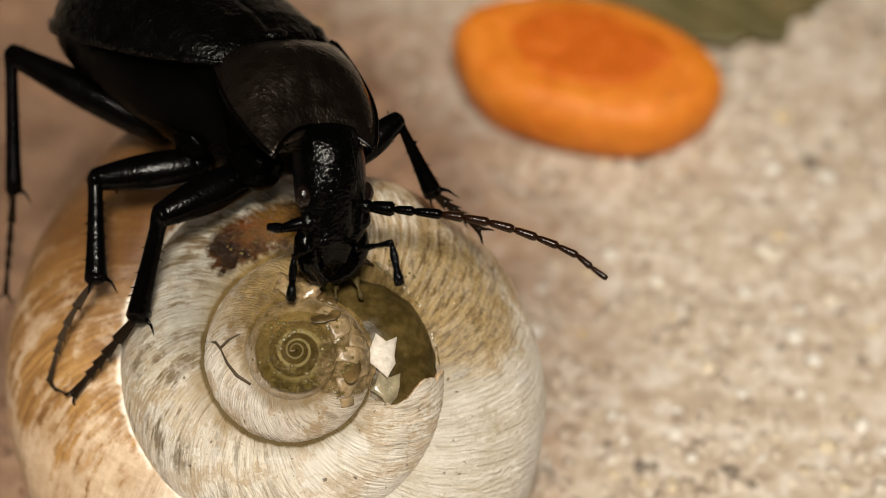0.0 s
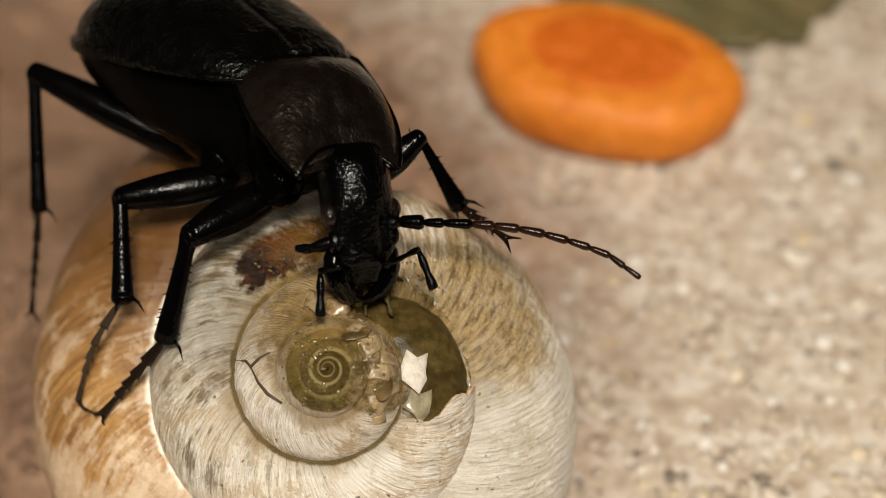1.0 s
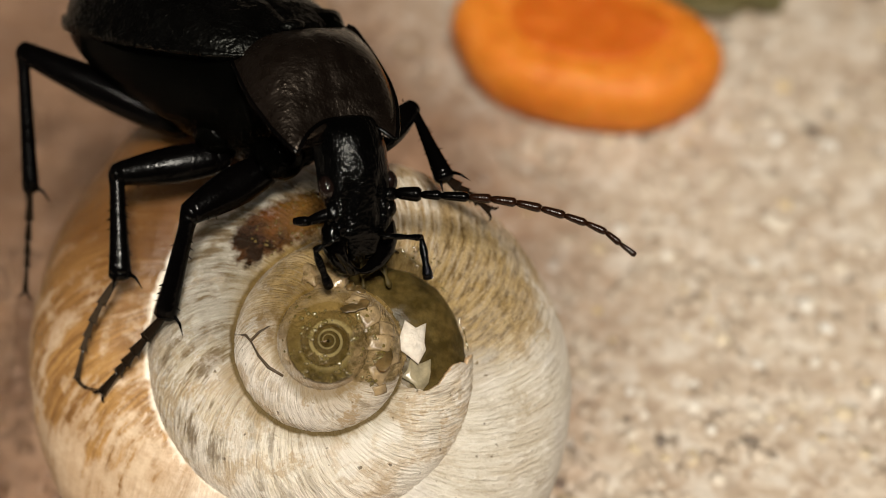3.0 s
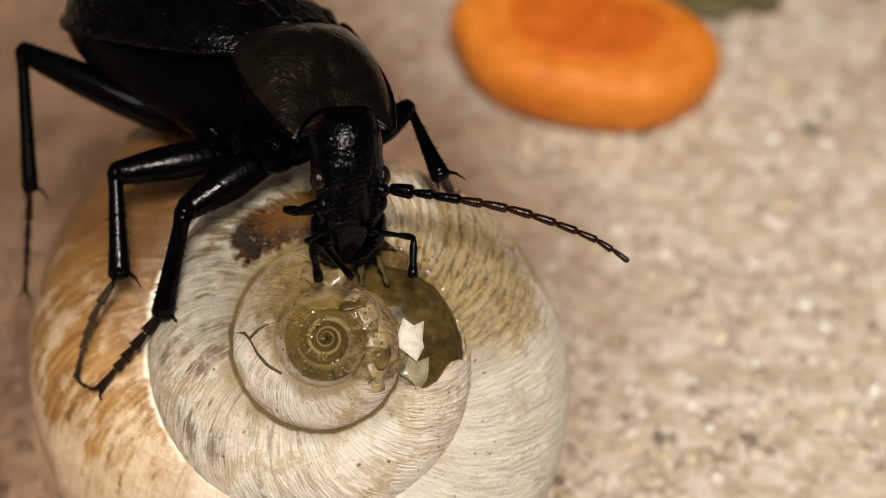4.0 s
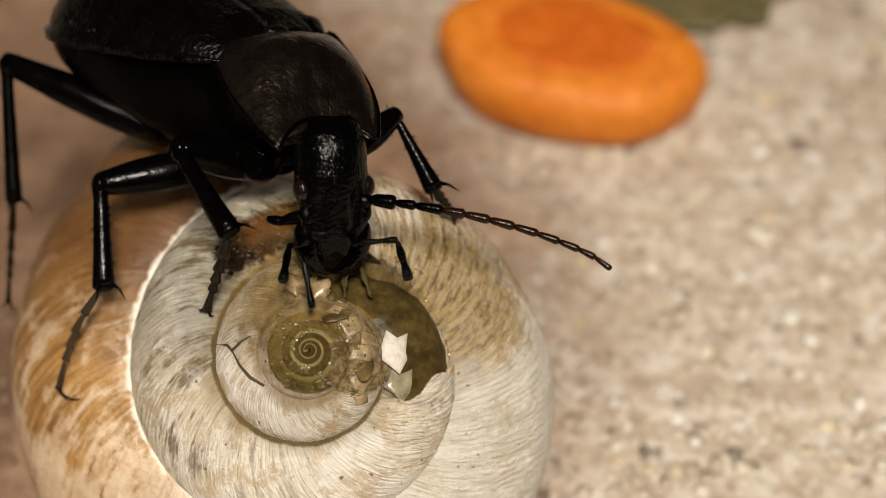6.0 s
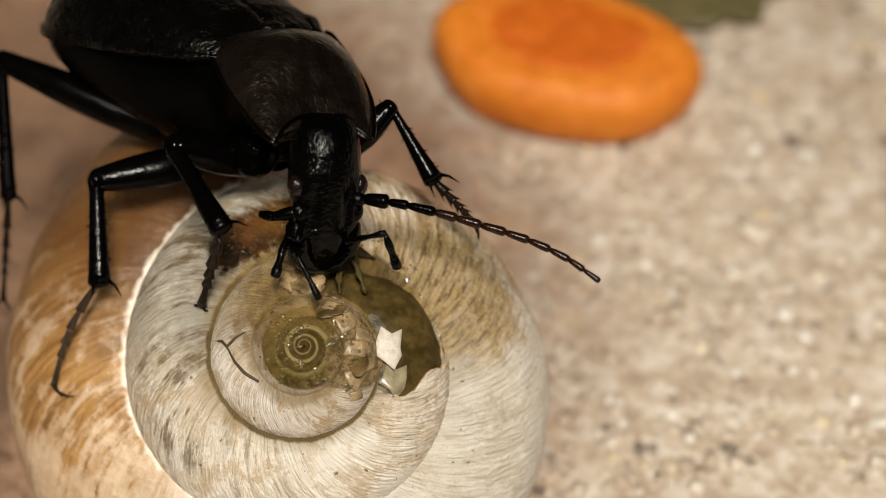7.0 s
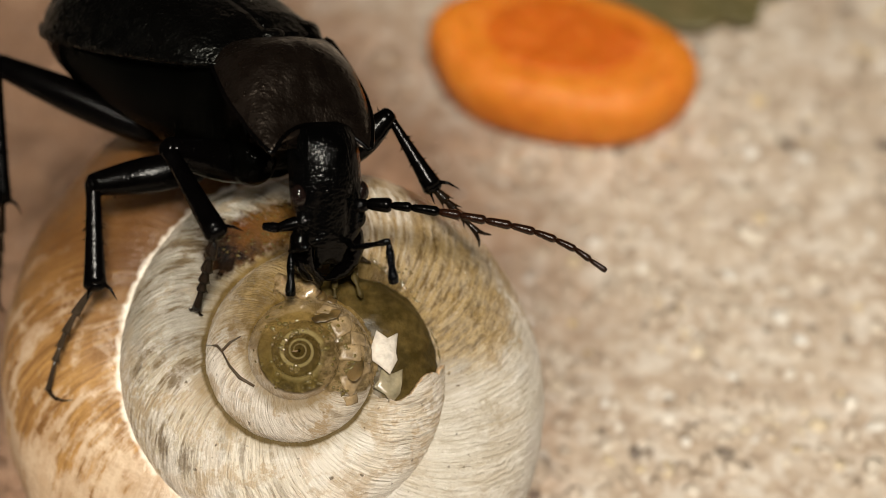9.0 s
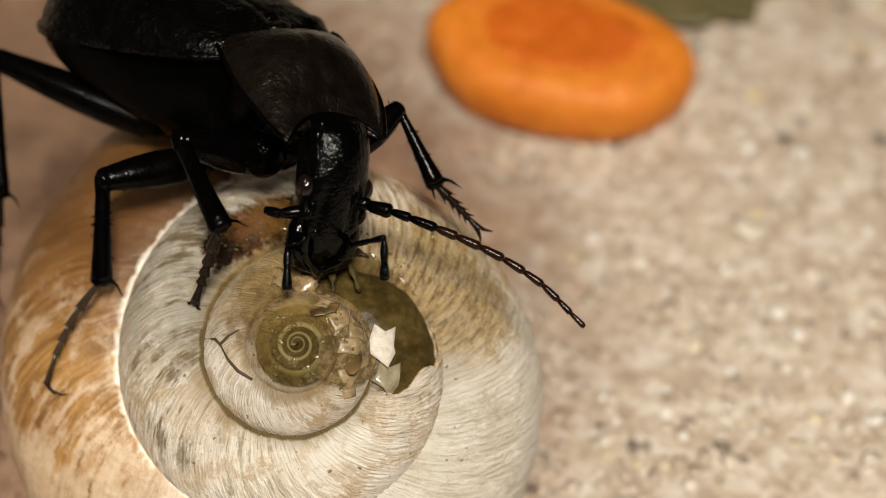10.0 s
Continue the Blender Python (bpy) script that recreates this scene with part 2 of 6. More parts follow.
    pale = mix(nt, maths(nt, "MULTIPLY", grey(nt, clean, 0, 1, 0.75, 0.25), grey(nt, peel2, 0.40, 0.58, 0.25, 1.0)), pale, mix(nt, grain, (0.46, 0.41, 0.34), (1.12, 1.12, 1.12)), "MULTIPLY")
    # the last half whorl keeps its horn-brown skin, rubbed off in places
    skin = mix(nt, grey(nt, maths(nt, "ADD", maths(nt, "MULTIPLY", patch, 0.35), maths(nt, "MULTIPLY", lines, 0.65)), 0.40, 0.60), (0.140, 0.056, 0.009), (0.41, 0.215, 0.058))
    rub = noise_tex(nt, co, 150, 6, 0.66)
    rub2 = maths(nt, "ADD", maths(nt, "MULTIPLY", rub, 0.5), maths(nt, "MULTIPLY", broad, 0.5))
    rub2 = maths(nt, "ADD", rub2, maths(nt, "MULTIPLY", maths(nt, "SUBTRACT", 10.95, phi), 0.17))
    worn = mix(nt, grey(nt, maths(nt, "ADD", maths(nt, "MULTIPLY", patch, 0.7), maths(nt, "MULTIPLY", lines, 0.3)), 0.40, 0.60), (0.40, 0.265, 0.155), (0.55, 0.405, 0.275))
    skin = mix(nt, grey(nt, rub2, 0.470, 0.530, 0.1, 1.0), skin, worn)
    skin = mix(nt, grey(nt, peel, 0.54, 0.60, 0, 0.25), skin, (0.68, 0.54, 0.39))
    # beetle's shade near the lip, put into the skin colour as dark brown
    lip = grey(nt, maths(nt, "ADD", phi, maths(nt, "MULTIPLY", patch, 0.5)), 11.3, 11.8, 0, 0.85)
    skin = mix(nt, lip, skin, (0.085, 0.034, 0.009))
    late = grey(nt, phi, 9.5, 10.5)
    col = mix(nt, late, pale, skin)
    # chalky line along the last suture
    chalk = maths(nt, "MULTIPLY", grey(nt, maths(nt, "ADD", alpha, maths(nt, "MULTIPLY", n0, 0.12)), 1.54, 1.575, 0, 0.95), grey(nt, phi, 8.8, 9.6))
    col = mix(nt, chalk, col, (0.82, 0.75, 0.64))
    # dark, thin line in the older sutures
    seam = maths(nt, "MULTIPLY", grey(nt, maths(nt, "ADD", alpha, maths(nt, "MULTIPLY", n0, 0.08)), 1.57, 1.60), maths(nt, "MULTIPLY", grey(nt, phi, 7.8, 7.2), grey(nt, phi, -1.9, -0.9)))
    col = mix(nt, seam, col, (0.055, 0.034, 0.014))
    grime = maths(nt, "MULTIPLY", grey(nt, maths(nt, "ADD", alpha, maths(nt, "MULTIPLY", patch, 0.7)), 1.72, 1.92, 0, 0.5), grey(nt, phi, 7.6, 6.8))
    col = mix(nt, grime, col, (0.22, 0.155, 0.06))
    soil = grey(nt, maths(nt, "ADD", rad, maths(nt, "MULTIPLY", blot, 0.0026)), 0.0056, 0.0044, 0, 0.5)
    col = mix(nt, soil, col, (0.30, 0.20, 0.09))
    # wet, gnawed centre and the smear of juice under the head
    n3 = noise_tex(nt, co, 1800, 4)
    n4 = noise_tex(nt, co, 3400, 3)
    wet = grey(nt, maths(nt, "ADD", rad, maths(nt, "MULTIPLY", patch, 0.0012)), 0.0036, 0.00345)
    col = mix(nt, wet, col, mix(nt, grey(nt, n3, 0.32, 0.72), (0.062, 0.042, 0.009), (0.21, 0.150, 0.040)))
    sm = nt.nodes.new("ShaderNodeVectorMath")
    sm.operation = "DISTANCE"
    sm.inputs[1].default_value = MOUTH
    link(nt, co, sm.inputs[0])
    soak = grey(nt, maths(nt, "ADD", sm.outputs["Value"], maths(nt, "MULTIPLY", maths(nt, "ADD", patch, blot), 0.0035)), 0.0108, 0.0066, 0, 0.82)
    col = mix(nt, soak, col, mix(nt, grey(nt, blot, 0.4, 0.6), (0.13, 0.076, 0.016), (0.34, 0.22, 0.072)))
    du = maths(nt, "DIVIDE", maths(nt, "SUBTRACT", phi, 5.94), 0.46)
    dv = maths(nt, "DIVIDE", maths(nt, "SUBTRACT", alpha, 1.24), 0.29)
    dd = maths(nt, "SQRT", maths(nt, "ADD", maths(nt, "MULTIPLY", du, du), maths(nt, "MULTIPLY", dv, dv)))
    dd = maths(nt, "ADD", dd, maths(nt, "ADD", maths(nt, "MULTIPLY", blot, 1.6), maths(nt, "MULTIPLY", n3, 0.7)))
    smear = grey(nt, dd, 2.20, 1.95, 0, 0.97)
    col = mix(nt, smear, col, mix(nt, grey(nt, blot, 0.40, 0.62), (0.014, 0.0045, 0.0006), (0.115, 0.036, 0.003)))
    sg = nt.nodes.new("ShaderNodeVectorMath")
    sg.operation = "DISTANCE"
    sg.inputs[1].default_value = JUICE
    link(nt, co, sg.inputs[0])
    juice = grey(nt, maths(nt, "ADD", sg.outputs["Value"], maths(nt, "MULTIPLY", patch, 0.006)), 0.0105, 0.0060, 0, 0.8)
    col = mix(nt, juice, col, mix(nt, grey(nt, fleck, 0.42, 0.60), (0.39, 0.27, 0.11), (0.12, 0.072, 0.019)))
    so = nt.nodes.new("ShaderNodeVectorMath")
    so.operation = "DISTANCE"
    so.inputs[1].default_value = DRIP
    link(nt, co, so.inputs[0])
    drip = grey(nt, maths(nt, "ADD", so.outputs["Value"], maths(nt, "MULTIPLY", maths(nt, "ADD", blot, peel), 0.0042)), 0.0076, 0.0056, 0, 0.7)
    col = mix(nt, drip, col, mix(nt, grey(nt, blot, 0.40, 0.60), (0.022, 0.009, 0.0012), (0.15, 0.078, 0.016)))
    ridge = maths(nt, "MULTIPLY", grey(nt, rad, 0.0021, 0.0014), maths(nt, "MULTIPLY", grey(nt, alpha, 1.22, 1.34), grey(nt, alpha, 1.60, 1.50)))
    col = mix(nt, ridge, col, (0.50, 0.39, 0.16))
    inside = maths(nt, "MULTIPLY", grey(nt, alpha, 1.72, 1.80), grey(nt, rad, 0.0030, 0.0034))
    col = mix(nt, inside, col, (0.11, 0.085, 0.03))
    sw = nt.nodes.new("ShaderNodeVectorMath")
    sw.operation = "DISTANCE"
    sw.inputs[1].default_value = GNAWED
    link(nt, co, sw.inputs[0])
    gnaw = grey(nt, maths(nt, "ADD", sw.outputs["Value"], maths(nt, "MULTIPLY", blot, 0.0022)), 0.0037, 0.0033, 0, 0.95)
    col = mix(nt, gnaw, col, mix(nt, grey(nt, n3, 0.42, 0.6), (0.15, 0.10, 0.035), (0.36, 0.25, 0.12)))
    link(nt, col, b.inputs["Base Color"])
    gloss = maths(nt, "MAXIMUM", maths(nt, "MAXIMUM", wet, smear), maths(nt, "MAXIMUM", maths(nt, "MAXIMUM", gnaw, soak), maths(nt, "MAXIMUM", drip, juice)))
    link(nt, grey(nt, gloss, 0, 0.9, 0.24, 0.06), b.inputs["Roughness"])
    h = maths(nt, "ADD", maths(nt, "ADD", maths(nt, "MULTIPLY", rib, grey(nt, late, 0, 1, 0.11, 0.0)), maths(nt, "MULTIPLY", lines, grey(nt, late, 0, 1, 0.8, 0.25))), maths(nt, "ADD", maths(nt, "MULTIPLY", n3, grey(nt, gloss, 0, 1, 0.3, 0.9)), maths(nt, "MULTIPLY", n4, grey(nt, gloss, 0, 1, 0.05, 0.6))))
    bump(nt, b, h, 0.00042)
    b.inputs["Specular IOR Level"].default_value = 0.5
    return m


def flesh_material(name, dark, light, rough=0.12, coat=0.5, spec=0.5):
    m, nt, b = material(name)
    co = coords(nt)
    n = noise_tex(nt, co, 850, 6, 0.65)
    link(nt, mix(nt, grey(nt, n, 0.38, 0.64), dark, light), b.inputs["Base Color"])
    b.inputs["Roughness"].default_value = rough
    b.inputs["Specular IOR Level"].default_value = spec
    b.inputs["Subsurface Weight"].default_value = 0.25
    b.inputs["Subsurface Radius"].default_value = (0.0012, 0.0007, 0.0003)
    b.inputs["Coat Weight"].default_value = coat
    b.inputs["Coat Roughness"].default_value = 0.06
    bump(nt, b, noise_tex(nt, co, 1100, 4, 0.6), 0.00009)
    return m


def carrot_material(name, a, c, seed):
    m, nt, b = material(name)
    co = coords(nt)
    n = noise_tex(nt, co, seed, 4)
    col = mix(nt, grey(nt, n, 0.35, 0.65), a, c)
    scuff = noise_tex(nt, co, 430, 5, 0.65)
    col = mix(nt, grey(nt, scuff, 0.52, 0.66, 0, 0.45), col, tuple(min(1.0, v * 1.15 + 0.04) for v in c))
    col = mix(nt, grey(nt, scuff, 0.46, 0.34, 0, 0.45), col, tuple(v * 0.7 for v in a))
    link(nt, col, b.inputs["Base Color"])
    b.inputs["Roughness"].default_value = 0.62
    b.inputs["Subsurface Weight"].default_value = 0.3
    b.inputs["Subsurface Radius"].default_value = (0.003, 0.0012, 0.0003)
    bump(nt, b, noise_tex(nt, co, 450, 5), 0.00045)
    return m


def plain(name, colour, rough, spec=0.5, scale=400, vary=0.25, depth=0.00006):
    m, nt, b = material(name)
    co = coords(nt)
    n = noise_tex(nt, co, scale, 4)
    link(nt, mix(nt, grey(nt, n, 0.3, 0.7), tuple(c * (1 - vary) for c in colour), tuple(c * (1 + vary) for c in colour)), b.inputs["Base Color"])
    b.inputs["Roughness"].default_value = rough
    b.inputs["Specular IOR Level"].default_value = spec
    bump(nt, b, noise_tex(nt, co, scale * 3, 4), depth)
    return m


# ---- mesh helpers ----
def mesh_object(name, verts, faces, mat, smooth=True):
    me = bpy.data.meshes.new(name)
    me.from_pydata([tuple(v) for v in verts], [], faces)
    me.materials.append(mat)
    me.update()
    if smooth:
        me.shade_smooth()
    return new(name, me)


def part(name, bm, mat, parent, label="", smooth=True):
    me = bpy.data.meshes.new(name)
    bmesh.ops.recalc_face_normals(bm, faces=bm.faces)
    bmesh.ops.scale(bm, vec=(MM, MM, MM), verts=bm.verts)
    bm.to_mesh(me)
    bm.free()
    me.materials.append(mat)
    if smooth:
        me.shade_smooth()
    ob = new(name, me)
    ob.parent = parent
    return tagged(ob, label)


def loft(bm, rings, closed=True, caps=True):
    """Skin a row of equal rings of points, in millimetres."""
    vs = [[bm.verts.new(p) for p in ring] for ring in rings]
    n = len(rings[0])
    for a, b in zip(vs, vs[1:]):
        for i in range(n if closed else n - 1):
            j = (i + 1) % n
            bm.faces.new((a[i], a[j], b[j], b[i]))
    if caps and closed:
        bm.faces.new(vs[0])
        bm.faces.new(vs[-1])
    return vs


def oval(y, w, top, bottom, n=28, x0=0.0, z0=0.0, power=2.0):
    ring = []
    for i in range(n):
        a = 2 * math.pi * i / n
        c, s = math.cos(a), math.sin(a)
        px = math.copysign(abs(c) ** (2 / power), c)
        pz = math.copysign(abs(s) ** (2 / power), s)
        ring.append(Vector((x0 + w * px, y, z0 + (top if s > 0 else bottom) * pz)))
    return ring


def tube(bm, pts, radii, n=10, flat=1.0):
    """A round limb along points, with its own radius at each."""
    rings = []
    pts = [Vector(p) for p in pts]
    ref = Vector((0, 0, 1))
    for i, p in enumerate(pts):
        d = (pts[min(i + 1, len(pts) - 1)] - pts[max(i - 1, 0)]).normalized()
        side = d.cross(ref)
        if side.length < 0.05:
            side = d.cross(Vector((1, 0, 0)))
        side.normalize()
        up = side.cross(d)
        r = radii[i]
        rings.append([p + side * (r * math.cos(2 * math.pi * k / n)) + up * (r * flat * math.sin(2 * math.pi * k / n)) for k in range(n)])
    loft(bm, rings)


def blob(bm, centre, radii, n=12, m=8, turn=None):
    """An ellipsoid."""
    rings = []
    for i in range(1, m):
        t = math.pi * i / m
        ring = []
        for k in range(n):
            a = 2 * math.pi * k / n
            v = Vector((radii[0] * math.sin(t) * math.cos(a), radii[1] * math.cos(t), radii[2] * math.sin(t) * math.sin(a)))
            ring.append((turn @ v if turn else v) + Vector(centre))
        rings.append(ring)
    loft(bm, rings)


def smooth_step(x, pts):
    """A smooth curve through (x, value) pairs."""
    xs = [p[0] for p in pts]
    if x <= xs[0]:
        return pts[0][1]
    if x >= xs[-1]:
        return pts[-1][1]
    i = max(k for k in range(len(xs)) if xs[k] <= x)
    i = min(i, len(xs) - 2)
    f = (x - xs[i]) / (xs[i + 1] - xs[i])
    p0, p1, p2, p3 = (pts[max(0, min(len(pts) - 1, k))][1] for k in (i - 1, i, i + 1, i + 2))
    return 0.5 * (2 * p1 + (p2 - p0) * f + (2 * p0 - 5 * p1 + 4 * p2 - p3) * f * f + (3 * p1 - p0 - 3 * p2 + p3) * f ** 3)


# ---- ground ----
def build_ground():
    n = 150
    verts, faces = [], []
    edges = [-1.5, -0.6, -0.25] + [-0.12 + 0.30 * i / n for i in range(n + 1)] + [0.3, 0.6, 1.5]
    for y in edges:
        for x in edges:
            h = 0.0
            if abs(x) < 0.2 and abs(y) < 0.2:
                h = 0.0005 * noise.noise(Vector((x * 90, y * 90, 0))) + 0.0003 * noise.noise(Vector((x * 400, y * 400, 3)))
            verts.append((x, y, h))
    k = len(edges)
    for j in range(k - 1):
        for i in range(k - 1):
            faces.append((j * k + i, j * k + i + 1, (j + 1) * k + i + 1, (j + 1) * k + i))
    g = mesh_object("ground", verts, faces, M_GROUND)
    tagged(g, "pale beige sandy stone ground with a darker reddish zone", "ground", kind="structure")

    rng = random.Random(4)
    phi = (1 + 5 ** 0.5) / 2
    ico = [Vector(p).normalized() for p in ((-1, phi, 0), (1, phi, 0), (-1, -phi, 0), (1, -phi, 0), (0, -1, phi), (0, 1, phi),
                                            (0, -1, -phi), (0, 1, -phi), (phi, 0, -1), (phi, 0, 1), (-phi, 0, -1), (-phi, 0, 1))]
    tri = [(0, 11, 5), (0, 5, 1), (0, 1, 7), (0, 7, 10), (0, 10, 11), (1, 5, 9), (5, 11, 4), (11, 10, 2), (10, 7, 6), (7, 1, 8),
           (3, 9, 4), (3, 4, 2), (3, 2, 6), (3, 6, 8), (3, 8, 9), (4, 9, 5), (2, 4, 11), (6, 2, 10), (8, 6, 7), (9, 8, 1)]
    verts, faces = [], []
    for k in range(9800):
        x, y = rng.uniform(-0.062, 0.085), rng.uniform(-0.04, 0.11)
        r = rng.choice((0.0004, 0.0005, 0.0006, 0.0007, 0.0009)) * rng.uniform(0.7, 1.2) * (1.0 if k < 9000 else 1.5)
        sx, sy, sz = r * rng.uniform(0.8, 1.4), r * rng.uniform(0.8, 1.3), r * rng.uniform(0.15, 0.34)
        m = Euler((rng.uniform(-0.4, 0.4), rng.uniform(-0.4, 0.4), rng.uniform(0, 6.3))).to_matrix()
        base = len(verts)
        for v in ico:
            w = m @ Vector((v.x * sx * rng.uniform(0.85, 1.15), v.y * sy, v.z * sz))
            verts.append((x + w.x, y + w.y, w.z + 0.00005))
        faces += [(a + base, b + base, c + base) for a, b, c in tri]
    s = mesh_object("sand_grains", verts, faces, M_GRAIN, smooth=True)
    tagged(s, "coarse pale sand grains set in the stone", "sand", kind="stuff")


def build_wall():
    """Clear side of the box that the stone lies in; the hind foot stands on it."""
    m, nt, b = material("clear_glass")
    b.inputs["Base Color"].default_value = (0.97, 0.97, 0.96, 1)
    b.inputs["Roughness"].default_value = 0.02
    b.inputs["IOR"].default_value = 1.45
    b.inputs["Transmission Weight"].default_value = 1.0
    x0, x1, y0, y1, z0, z1 = -26.9, -25.9, -70, 160, -3, 75
    bm = bmesh.new()
    loft(bm, [[Vector((x, y, z)) for y, z in ((y0, z0), (y1, z0), (y1, z1), (y0, z1))] for x in (x0, x1)])
    wall = part("wall_glass", bm, m, None, smooth=False)
    wall.visible_shadow = False
    tagged(wall, "clear glass side wall standing in the sand", "glass wall", kind="structure")


# ---- snail ----
SH_W = 1.87
SH_S450 = 9.3
SH_E = radians(61.0)
SH_YAW = radians(2.5)
SH_APEX = Vector((-0.25, -9.4, 27.9))
SH_C = (1.0, -1.52)
SH_AX, SH_AZ = 0.86, 0.80
SH_AXIS = Vector((math.cos(SH_E) * math.sin(SH_YAW), -math.cos(SH_E) * math.cos(SH_YAW), math.sin(SH_E)))
SH_RIGHT = Vector((math.cos(SH_YAW), math.sin(SH_YAW), 0))
SH_UP = SH_AXIS.cross(SH_RIGHT)


def whorl(phi_deg, alpha, scale=1.0, lift=0.0):
    """A point of the coiled tube: phi clockwise from the top as seen at the apex, alpha round the tube from its outer side up."""
    s = SH_S450 * SH_W ** ((phi_deg - 450) / 360)
    wide = min(1, max(0, (phi_deg + 40) / 80)) * min(1, max(0, (430 - phi_deg) / 110))
    ax = (SH_AX + 0.13 * wide) * scale * (1 + 0.045 * min(1, max(0, (phi_deg - 500) / 130))) + lift / s
    az = (SH_AZ + 0.02 * wide) * scale + lift / s
    r = s * (SH_C[0] + ax * math.cos(alpha))
    z = s * (SH_C[1] + az * math.sin(alpha))
    f = radians(phi_deg)
    return SH_APEX + SH_RIGHT * (r * math.sin(f)) + SH_UP * (r * math.cos(f)) + SH_AXIS * z, r


MOUTH = tuple(whorl(-6, radians(86))[0] * MM - Vector((0, 0.004, 0)))
JUICE = tuple(whorl(425, radians(70))[0] * MM - Vector((0, 0.004, 0)))
DRIP = tuple(whorl(351, radians(72))[0] * MM - Vector((0, 0.004, 0)))
GNAWED = tuple(whorl(-262, radians(66))[0] * MM - Vector((0, 0.004, 0)))
M_SHELL = shell_material()
M_FLESH = flesh_material("wet_flesh", (0.036, 0.024, 0.006), (0.090, 0.061, 0.019), 0.30, 0.0, 0.08)
M_MEAT = flesh_material("pale_meat", (0.10, 0.064, 0.022), (0.38, 0.27, 0.15), 0.22, 0.1)
M_INNER = plain("shell_inside", (0.46, 0.31, 0.18), 0.35)
M_SLUDGE = flesh_material("brown_sludge", (0.045, 0.028, 0.008), (0.15, 0.095, 0.035), 0.34, 0.0)
M_PULP = plain("green_pulp", (0.045, 0.032, 0.009), 0.5, 0.12, 900, 0.5)

HOLE = 3.0
PHI0 = -1540.0


def hole_edge(phi, alpha):
    """True inside the gnawed gap of the shell; its far end slants from the seam to the middle of the whorl."""
    j = 5.0 * noise.noise(Vector((alpha * 3.0, 1.7, 0))) + 2.5 * noise.noise(Vector((alpha * 11.0, 4.2, 0)))
    k = 0.10 * noise.noise(Vector((phi * 0.09, 0.4, 8))) + 0.04 * noise.noise(Vector((phi * 0.3, 0.9, 2)))
    end = smooth_step(math.degrees(alpha), [(0, 92), (26, 96), (45, 100), (55, 107), (66, 116), (90, 119)])
    return HOLE + j < phi < end + j * 0.8 and alpha < radians(89) + k * 0.5


def build_snail():
    snail = tagged(new("snail"), "broken pale snail shell on the stone, its wet flesh bare", "snail")
    snail.location = (0, 0.004, 0)
    phi_at = [PHI0 + 3.0 * k for k in range(300)] + [-640 + 1.5 * k for k in range(412)] + [-22 + 0.5 * k for k in range(316)] + [136 + 1.4 * k for k in range(404)]
    alpha_at = [radians(a) for a in [2 + 1.2 * k for k in range(84)] + [102 + 6.0 * k for k in range(43)]]
    nphi, na = len(phi_at), len(alpha_at)
    verts, phis, alphas, rads = [], [], [], []
    for i in range(nphi):
        phi = phi_at[i]
        for j in range(na):
            al = alpha_at[j]
            p, r = whorl(phi, al)
            out = (p - whorl(phi, al, 0.0)[0]).normalized()
            size = min(1.0, r / 9.0)
            d = size * (0.20 * noise.noise(p * 0.16) + 0.06 * noise.noise(p * 0.7))
            d += size * 0.045 * noise.noise(Vector((phi * 0.55 - al * 12.0, al * 1.2, 0)))
            d += size * 0.03 * noise.noise(Vector((phi * 1.6 - al * 36.0, al * 2.0, 5)))
            verts.append((p + out * d) * MM - snail.location)
            phis.append(radians(phi))
            alphas.append(al)
            rads.append((p - SH_APEX - SH_AXIS * (p - SH_APEX).dot(SH_AXIS)).length * MM)
    faces = []
    for i in range(nphi - 1):
        phi = (phi_at[i] + phi_at[i + 1]) / 2
        for j in range(na):
            k = (j + 1) % na
            al = (alpha_at[j] + alpha_at[k]) / 2 if k else radians(0)
            if -30 < phi < 140 and radians(2.5) < al < radians(100) and hole_edge(phi, al):
                continue
            faces.append((i * na + j, i * na + k, (i + 1) * na + k, (i + 1) * na + j))
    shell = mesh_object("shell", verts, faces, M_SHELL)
    shell.data.materials.append(M_INNER)
    for name, data in (("phi", phis), ("alpha", alphas), ("rad", rads)):
        shell.data.attributes.new(name, "FLOAT", "POINT").data.foreach_set("value", data)
    sol = shell.modifiers.new("thickness", "SOLIDIFY")
    sol.thickness, sol.offset = 0.00032, -1.0
    sol.material_offset_rim = 1
    shell.parent = snail
    tagged(shell, "worn cream and horn-brown coiled shell, gnawed open")

    # flesh inside the gnawed whorl
    bm = bmesh.new()
    rings = []
    for i in range(70):
        phi = -25 + 160 * i / 69
        ring = []
        for j in range(40):
            al = 2 * math.pi * j / 40
            p, r = whorl(phi, al, smooth_step(phi, [(-25, 0.55), (26, 0.58), (60, 0.86), (140, 0.90)]))
            wob = 0.12 * noise.noise(p * 0.9) + 0.05 * noise.noise(p * 2.6)
            ring.append(p + (p - whorl(phi, al, 0)[0]).normalized() * wob - snail.location / MM)
        rings.append(ring)
    loft(bm, rings)
    part("flesh", bm, M_FLESH, snail, "olive-brown wet flesh in the open whorl")
    chips_and_meat(snail)
    return snail


